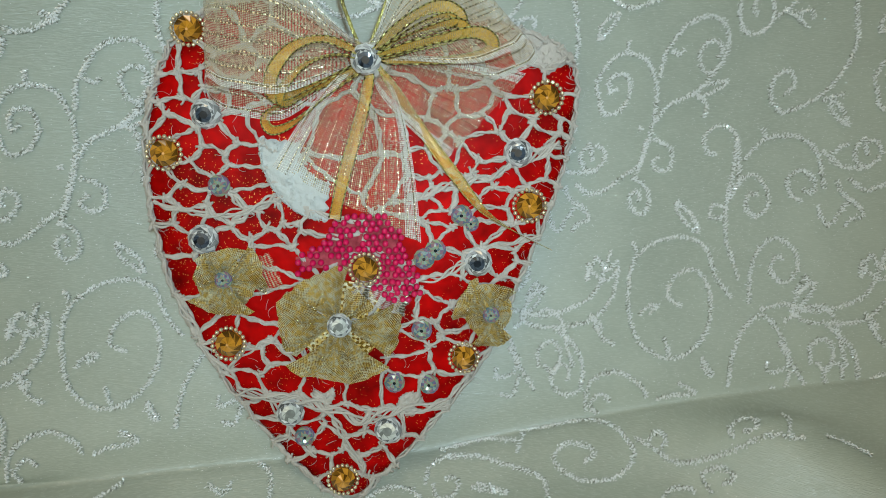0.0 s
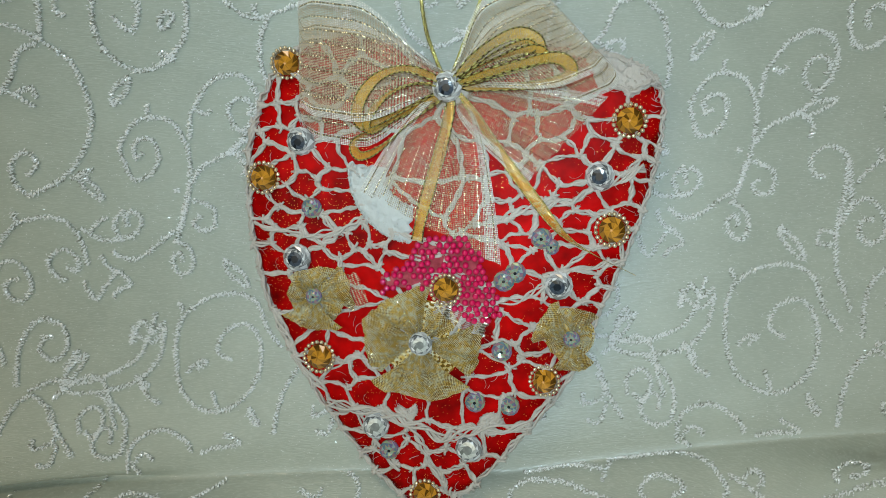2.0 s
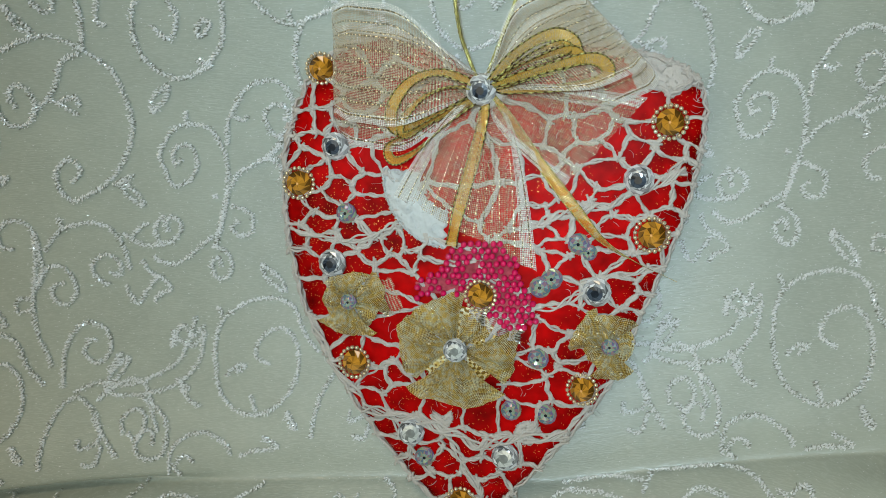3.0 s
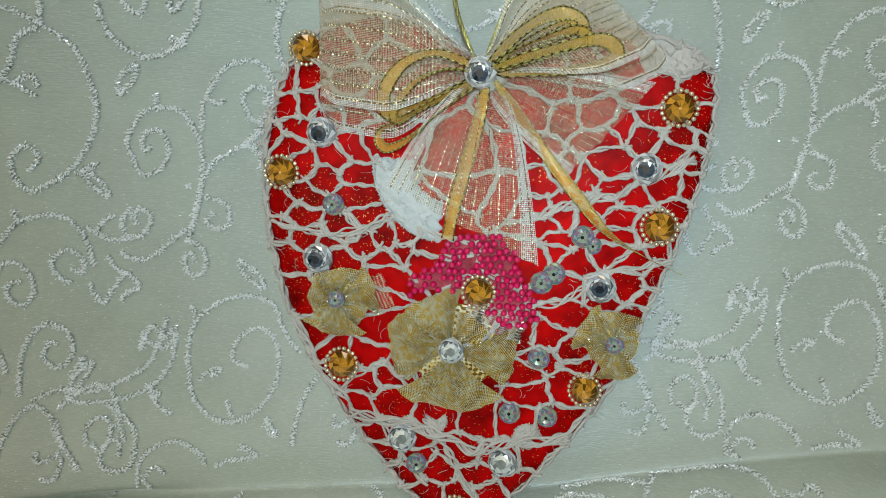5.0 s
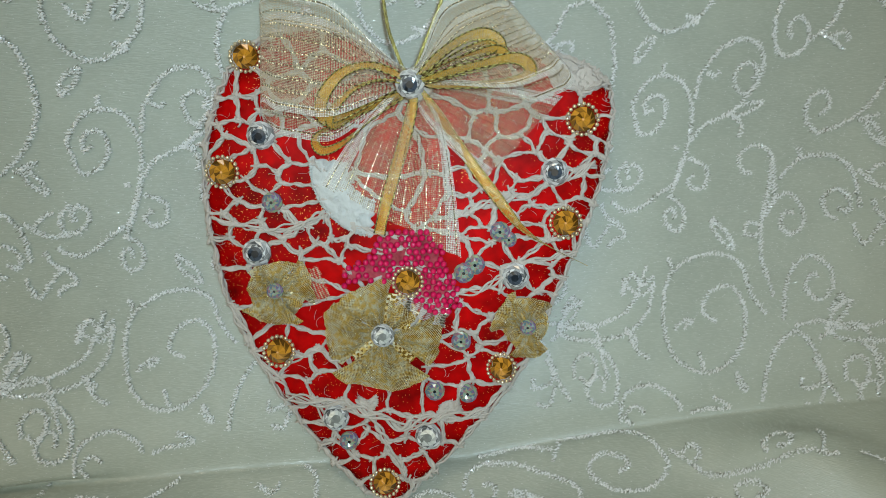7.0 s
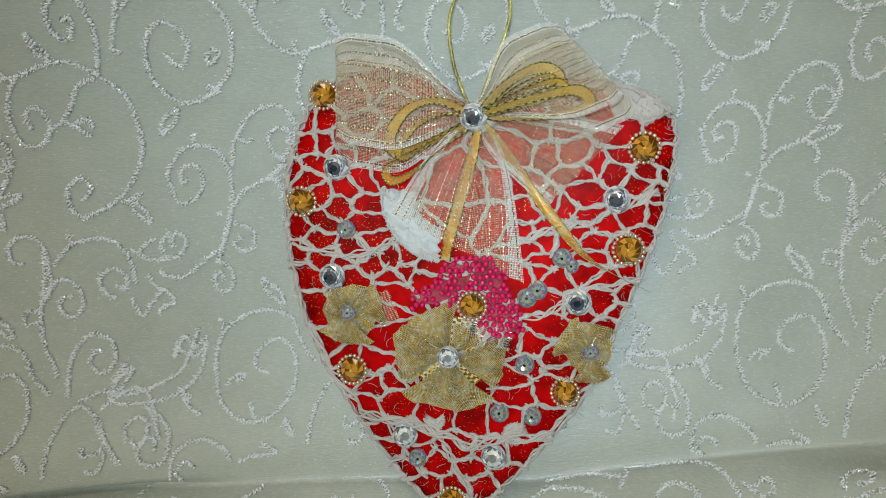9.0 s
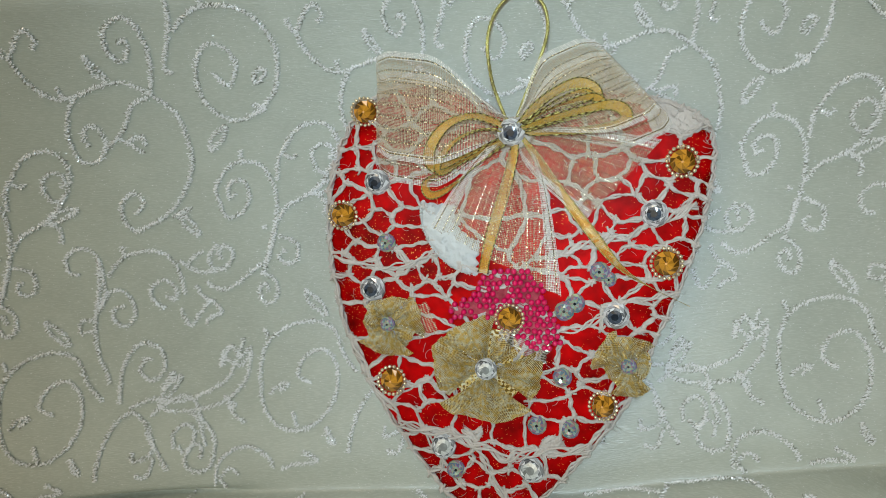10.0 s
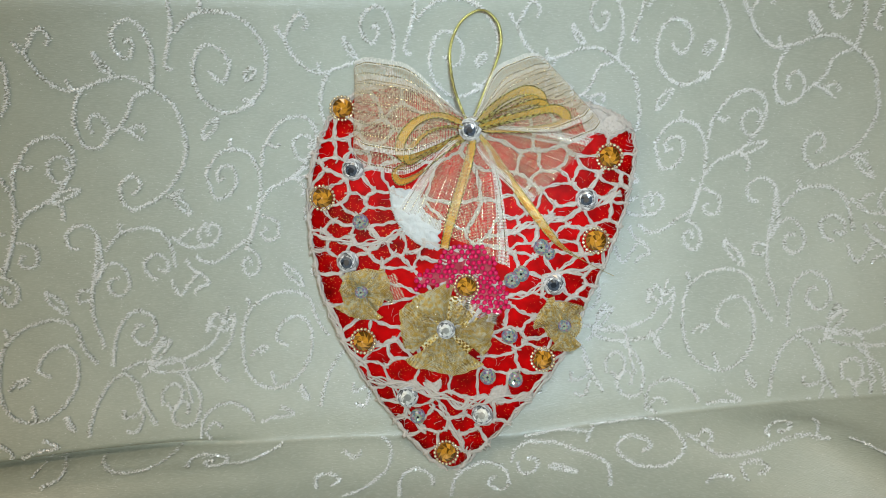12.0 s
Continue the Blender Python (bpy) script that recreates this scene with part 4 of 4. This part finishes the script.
# ---- gold ribbon flowers ----
def petal(parent, mid, angle, spread, length, lift, seed, curl=4.2):
    """A gathered ribbon petal: pleats fan out from the middle, its cut end frayed and wavy."""
    bm = bmesh.new()
    rows, uvs = [], []
    for i in range(13):
        t = i / 12
        row, ur = [], []
        for j in range(19):
            s = j / 18 - 0.5
            a = math.radians(angle + spread * s * (0.75 + 0.25 * t))
            edge = 0.92 / math.cos(math.radians(spread * s) * 0.75) + 0.07 * noise.noise((s * 5, seed, 0)) + 0.012 * math.sin(s * 70) - 0.1 * (2 * s) ** 6
            r = 1.5 + (length * edge - 1.5) * t
            u, v = mid[0] + r * math.cos(a), mid[1] + r * math.sin(a)
            pleat = 1.8 * math.sin(s * 12 + seed) * (1.1 - 0.5 * t) + 0.5 * math.sin(s * 6 + 2 * seed) * t
            dome = curl * math.sin(math.pi * min(1, t * 0.92)) * (0.35 + 0.65 * math.cos(math.pi * s)) + 0.9 * math.cos(math.pi * s) * t
            row.append((u, front(u, v) - lift - dome - pleat - (0.4 + 0.9 * t) * noise.noise((u * 0.17, v * 0.17, seed)) - 0.4 * noise.noise((u * 0.5, v * 0.5, seed)), v))
            ur.append(((s + 0.5) * length * math.radians(spread) * 0.8, r))
        rows.append(row)
        uvs.append(ur)
    sheet(bm, rows, uvs)
    # small metal flakes added on top for the ribbon's sparkle
    rng = random.Random(int(seed * 100))
    for _ in range(int(0.8 * length * spread * 0.16 * 4)):
        i, j = rng.randrange(1, 12), rng.randrange(1, 18)
        a, b = rng.random(), rng.random()
        p = Vector(rows[i][j]) * (1 - a - b) + Vector(rows[i + 1 if i < 12 else i][j]) * a + Vector(rows[i][j + 1 if j < 18 else j]) * b
        tip = Vector((rng.gauss(0, 0.35), -1, rng.gauss(0, 0.35))).normalized()
        side = tip.orthogonal().normalized() * rng.uniform(0.05, 0.11)
        up = tip.cross(side)
        f = bm.faces.new([bm.verts.new(p + Vector((0, -0.35, 0)) + d) for d in (side, up, -side, -up)])
        f.material_index = 1
    ob = part("petal", bm, LAME, parent, unit=MM)
    ob.data.materials.append(GLINT)
    return ob


def flower(mid, petals, stone, lift, label, size):
    u, v = mid
    reach = sum(p[2] for p in petals) / len(petals)
    bm = bmesh.new()
    rows = [[(u + r * math.cos(a), front(u + r * math.cos(a), v + r * math.sin(a)) - lift * 0.6 + 0.05 * r, v + r * math.sin(a)) for a in np.linspace(0, 2 * math.pi, 17)] for r in (0.2, 0.25 * reach, 0.5 * reach, 0.74 * reach)]
    sheet(bm, rows, [[(1.3 * k, 1.7 * r) for k in range(17)] for r in range(4)])
    f = part("ribbon_flower", bm, LAME, heart, label, unit=MM)
    for k, (angle, spread, length, up) in enumerate(petals):
        petal(f, mid, angle, spread, length, lift * 0.5 + up, k + 3.1 * u)
    shared("flower_gem", stone, f, seat(u, v, lift + 2.6, 0.3, size), "round faceted stone in the flower's centre")


flower((-2.7, 74), ((118, 74, 22, 1.0), (184, 72, 23.5, 0.2), (268, 98, 23.5, 1.4), (352, 58, 24, 0.3), (52, 60, 14, 0.0)), PALE_STONE, 2.0,
       "large gold lame ribbon flower with a clear stone", 0.92)
flower((-42.5, 90.5), ((100, 100, 11.5, 0.6), (180, 100, 11, 0.2), (260, 100, 14.5, 0.7), (330, 80, 12, 0.3), (15, 80, 15, 0.1)), SMALL_STONE, 2.2,
       "small gold lame ribbon flower with an iridescent stone", 0.95)
flower((52, 76.5), ((150, 80, 15, 0.8), (80, 90, 12, 0.1), (276, 72, 14, 0.6), (0, 90, 8, 0.2), (215, 70, 10, 0.1)), SMALL_STONE, 2.0,
       "small gold lame ribbon flower at the heart's edge", 0.95)


def scrap(name, mid, wide, high, turn, mat, label, lift):
    """A small crumpled piece of sheer fabric."""
    bm = bmesh.new()
    rows, uvs = [], []
    for i in range(15):
        row, ur = [], []
        for j in range(15):
            a, b = i / 14 - 0.5, j / 14 - 0.5
            k = 1 + 0.25 * noise.noise((a * 6, b * 6, mid[0]))
            x, z = wide * b * k, high * a * k
            u, v = mid[0] + x * math.cos(turn) - z * math.sin(turn), mid[1] + x * math.sin(turn) + z * math.cos(turn)
            row.append((u, front(u, v) - lift - 1.2 * noise.noise((u * 0.3, v * 0.3, 6)), v))
            ur.append((0.42 + 0.1 * b, z))
        rows.append(row)
        uvs.append(ur)
    sheet(bm, rows, uvs)
    return part(name, bm, mat, heart, label, unit=MM)


scrap("tulle_scrap", (12, 84), 20, 9, -0.35, TULLE, "small crumpled piece of white tulle", 2.2)
scrap("organza_scrap", (-29, 92), 9, 13, 0.4, ORGANZA, "small frayed piece of beige organza", 2.0)

# ---- the organza bow ----
KNOT = np.array((8.0, 167.0))


def loop_band(name, far, across, knot_width, end_width, belly, label, seed, open_at=0.5, mat=None, parent=None, drop=0.0, knot=KNOT, base=2.5):
    """A ribbon loop: out from the knot in front, round its far end and back behind, widening fast from the gathers."""
    far, across = np.array(far, float), np.array(across, float)
    across = across / np.hypot(*across)
    bm = bmesh.new()
    rows, uvs = [], []
    steps, wide = 44, 28
    for i in range(steps + 1):
        t = i / steps
        outward = math.sin(math.pi * t) ** 0.8
        share = smoothstep(0, open_at, outward)
        w = knot_width + (end_width - knot_width) * share * (1.0 if t < 0.5 else 0.97)
        behind = smoothstep(0.42, 0.6, t)
        c = knot + (far - knot) * outward + across * (drop * (behind - 0.35) * share)
        w = w * (0.84 + 0.06 * behind) * (1 - 0.12 * smoothstep(0.88, 1.0, outward))
        deep = base + belly * (0.55 + 0.45 * math.cos(math.pi * t)) * (0.25 + 0.75 * math.sin(math.pi * min(1, 1.25 * outward) * 0.62))
        row, ur = [], []
        for j in range(wide + 1):
            s = j / wide - 0.5
            p = c + across * (w * s)
            gather = (1 - share) * 0.9 * math.sin(s * 28 + seed) + 0.5 * share * math.sin(s * 9 + seed + 3 * t)
            y = -deep - gather + (1.5 if t > 0.5 else -2.0) * (2 * s) ** 2 * share * 0.6
            row.append((p[0], min(y, front(*p) - 1.2), p[1]))
            ur.append((s + 0.5, t * 110))
        rows.append(row)
        uvs.append(ur)
    sheet(bm, rows, uvs)
    return part(name, bm, mat or ORGANZA, parent or heart, label, unit=MM)


def tail_band(name, start, end_left, end_right, bulge, label, seed, mat=None, wave=1.2):
    """A ribbon tail that fans out from the knot and lies on the heart in soft pleats."""
    start, end_left, end_right = (np.array(p, float) for p in (start, end_left, end_right))
    bm = bmesh.new()
    rows, uvs = [], []
    for i in range(27):
        t = i / 26
        row, ur = [], []
        for j in range(31):
            s = j / 30
            top = start + (end_right - end_left) / np.hypot(*(end_right - end_left)) * 7 * (s - 0.5)
            end = end_left + (end_right - end_left) * s
            end = end + (end - start) / np.hypot(*(end - start)) * 1.0 * noise.noise((s * 14, seed, 0))
            down = (end - start) @ (end_left + end_right - 2 * start) / np.hypot(*(end_left + end_right - 2 * start))
            axis = (end_left + end_right - 2 * start) / np.hypot(*(end_left + end_right - 2 * start))
            sideways = end - start - axis * down
            p = top + axis * (down * t) + sideways * (t ** 0.6)
            y = front(*p) - 2.2 - bulge * math.sin(math.pi * t ** 0.6) - wave * math.sin(s * 13 + seed) * (1 - 0.4 * t) * (0.3 + t) - 2.5 * (1 - t) ** 2
            row.append((p[0], min(y, front(*p) - 1.5), p[1]))
            ur.append((s, t * np.hypot(*(end - start))))
        rows.append(row)
        uvs.append(ur)
    sheet(bm, rows, uvs)
    return part(name, bm, mat or ORGANZA, heart, label, unit=MM)


loop_band("bow_loop", (-46, 175), (0.02, 1), 9, 49, 9, "wide sheer beige organza bow loop with gold pinstripes", 0.5, 0.62, drop=-8.0)
loop_band("bow_loop", (51, 185), (0.69, -0.72), 9, 47, 9, "wide sheer beige organza bow loop with gold pinstripes", 1.9, 0.66, drop=7.0)
tail_band("bow_tail", (9, 163), (-22, 128), (23, 105), 2.0, "sheer beige organza bow tail with pale selvedges", 2.2, PLEATED)
tail_band("bow_tail", (12, 163), (37, 135), (60, 160), 3.0, "sheer beige organza bow tail spread over the net", 4.0, PLEATED)


def gold_ribbon(name, path, width, label, facing=0.25, twist=0.0):
    """A narrow gold ribbon on edge, with a chain of metallic thread along both rims."""
    pts = [Vector((p[0], 0.55 * p[1] + 0.3, p[2])) for p in spline(path, 12)]
    if name == "ribbon_tail":
        for p in pts:
            p.y = min(p.y, front(p.x, p.z) - 3.6)
    bm = bmesh.new()
    rows, uvs, left, right, thin, run = [], [], [], [], [], 0.0
    n = len(pts)
    for i, p in enumerate(pts):
        d = (pts[min(i + 1, n - 1)] - pts[max(i - 1, 0)]).normalized()
        run += (p - pts[i - 1]).length if i else 0
        flat = Vector((0, -1, 0)).cross(d).normalized()
        lean = facing + twist * i / n + 0.4 * math.sin(9.4 * i / n)
        w = (flat * math.cos(lean) + Vector((0, -1, 0)) * math.sin(lean)) * width / 2
        pinch = smoothstep(0, 0.12, i / n) * smoothstep(0, 0.06, 1 - i / n) if name == "ribbon_loop" else smoothstep(0, 0.15, i / n)
        fray = 1 - 0.8 * smoothstep(0.5, 0.95, i / n) if twist else 1.0
        thin.append(fray)
        w = w * (0.3 + 0.7 * pinch) * fray
        rows.append([p - w, p - w * 0.4 + Vector((0, -0.3, 0)), p + w * 0.4 + Vector((0, -0.3, 0)), p + w])
        uvs.append([(0.12, run), (0.4, run), (0.6, run), (0.88, run)])
        left.append(p - w)
        right.append(p + w)
    sheet(bm, rows, uvs)
    rib = part(name, bm, SATIN, heart, label, unit=MM)
    for side in (left, right):
        bm = bmesh.new()
        tube(bm, [q + Vector((0, -0.15, 0)) for q in side], [0.27 * f for f in thin], 5)
        part("edge_thread", bm, SATINEDGE if twist else DARKCHAIN, rib, "metallic edge thread", unit=MM)
        bm = bmesh.new()
        for i in range(1, len(side) - 2, 2):
            tube(bm, [side[i] + Vector((0, -0.25, 0)), (side[i] + side[i + 1]) / 2 + Vector((0, -0.45, 0)), side[i + 1] + Vector((0, -0.45, 0)), side[i + 1] * 0.3 + side[i + 2] * 0.7 + Vector((0, -0.25, 0))],
                 [r * thin[i] for r in (0.1, 0.3, 0.3, 0.1)], 5)
        part("chain_edge", bm, GOLDCHAIN, rib, "chain of metallic gold thread along the edge", unit=MM)
    return rib


NARROW = "narrow translucent gold ribbon loop with chain edges"
gold_ribbon("ribbon_loop", ((7, -17, 167), (-6, -21, 172), (-17, -22, 169), (-24, -20, 160), (-23, -15, 153), (-12, -12, 156), (6, -12, 164)), 4.4, NARROW, 0.6)
gold_ribbon("ribbon_loop", ((7, -15, 163), (-6, -15, 154), (-17, -13, 145), (-25, -10, 142), (-27, -8, 147), (-17, -8, 153), (5, -11, 164)), 3.4, NARROW, 1.0)
gold_ribbon("ribbon_loop", ((9, -17, 168), (20, -22, 178), (31, -23, 183), (38, -21, 180), (36, -17, 174), (23, -14, 170), (10, -13, 167)), 4.4, NARROW, 0.6)
gold_ribbon("ribbon_loop", ((10, -18, 167), (28, -23, 172), (43, -24, 175), (49, -21, 172), (46, -17, 168), (30, -14, 166), (12, -13, 166)), 4.2, NARROW, 0.6)
gold_ribbon("ribbon_loop", ((9, -16, 168), (22, -20, 174), (36, -22, 178), (40, -19, 175), (28, -15, 171), (10, -13, 167)), 3.6, NARROW, 1.0)
gold_ribbon("ribbon_loop", ((8, -16, 166), (-4, -19, 167), (-14, -20, 163), (-21, -18, 155), (-20, -14, 151), (-9, -12, 157), (7, -12, 165)), 3.4, NARROW, 0.95)
gold_ribbon("ribbon_loop", ((10, -16, 167), (22, -19, 176), (33, -21, 180), (36, -19, 178), (26, -15, 174), (11, -13, 168)), 3.2, NARROW, 1.1)
gold_ribbon("ribbon_tail", ((9, -13, 164), (6, -13, 150), (2, -10, 136), (-2, -8, 122), (-4, -7, 112)), 4.2, "narrow gold ribbon tail with chain edges", 0.1)
gold_ribbon("ribbon_tail", ((11, -13, 164), (19, -12, 153), (28, -9, 140), (38, -7, 127), (48, -5, 115), (60, -4, 107), (74, -1, 100)), 3.7, "narrow gold ribbon tail twisting over the net", 0.1, 1.1)

# glue and stone on the knot
bm = bmesh.new()
bmesh.ops.create_uvsphere(bm, u_segments=18, v_segments=12, radius=6.0)
for w in bm.verts:
    w.co = Vector((w.co.x * (1.1 + 0.15 * noise.noise(w.co * 0.4)) + 9, w.co.y * 0.7 - 3.5, w.co.z * (1.0 + 0.2 * noise.noise(w.co * 0.5)) + 166))
part("knot", bm, SATIN, heart, "gathered gold ribbon knot", unit=MM)
shared("knot_gem", CLEAR_STONE, heart, Matrix.Translation((7 * MM, -8.0 * MM, 166 * MM)) @ Matrix.Rotation(0.12, 4, "X") @ Matrix.Diagonal((1.12, 1.12, 1.12, 1)), "round clear rhinestone on the bow's knot")


# ---- hanging loop ----
def hanging_loop():
    line = spline(((5, -4, 170), (2, -3, 177), (-1.5, -2, 187), (-3, -2, 201), (0.5, -2, 212), (7, -2, 218), (13, -2, 218.5), (18.5, -2, 213), (20, -2, 205), (18, -2, 196), (13, -3, 183), (8, -4, 170)), 14)
    bm = bmesh.new()
    for k in (0, 1, 2):
        pts = [Vector(p) + Vector((0.32 * math.cos(i * 0.9 + 2.1 * k), 0.32 * math.sin(i * 0.9 + 2.1 * k), 0.2 * math.sin(i * 0.9 + 2.1 * k))) for i, p in enumerate(line)]
        tube(bm, pts, 0.42, 5)
    part("hanging_cord", bm, GOLDCHAIN, heart, "twisted gold cord loop for hanging", unit=MM)


hanging_loop()
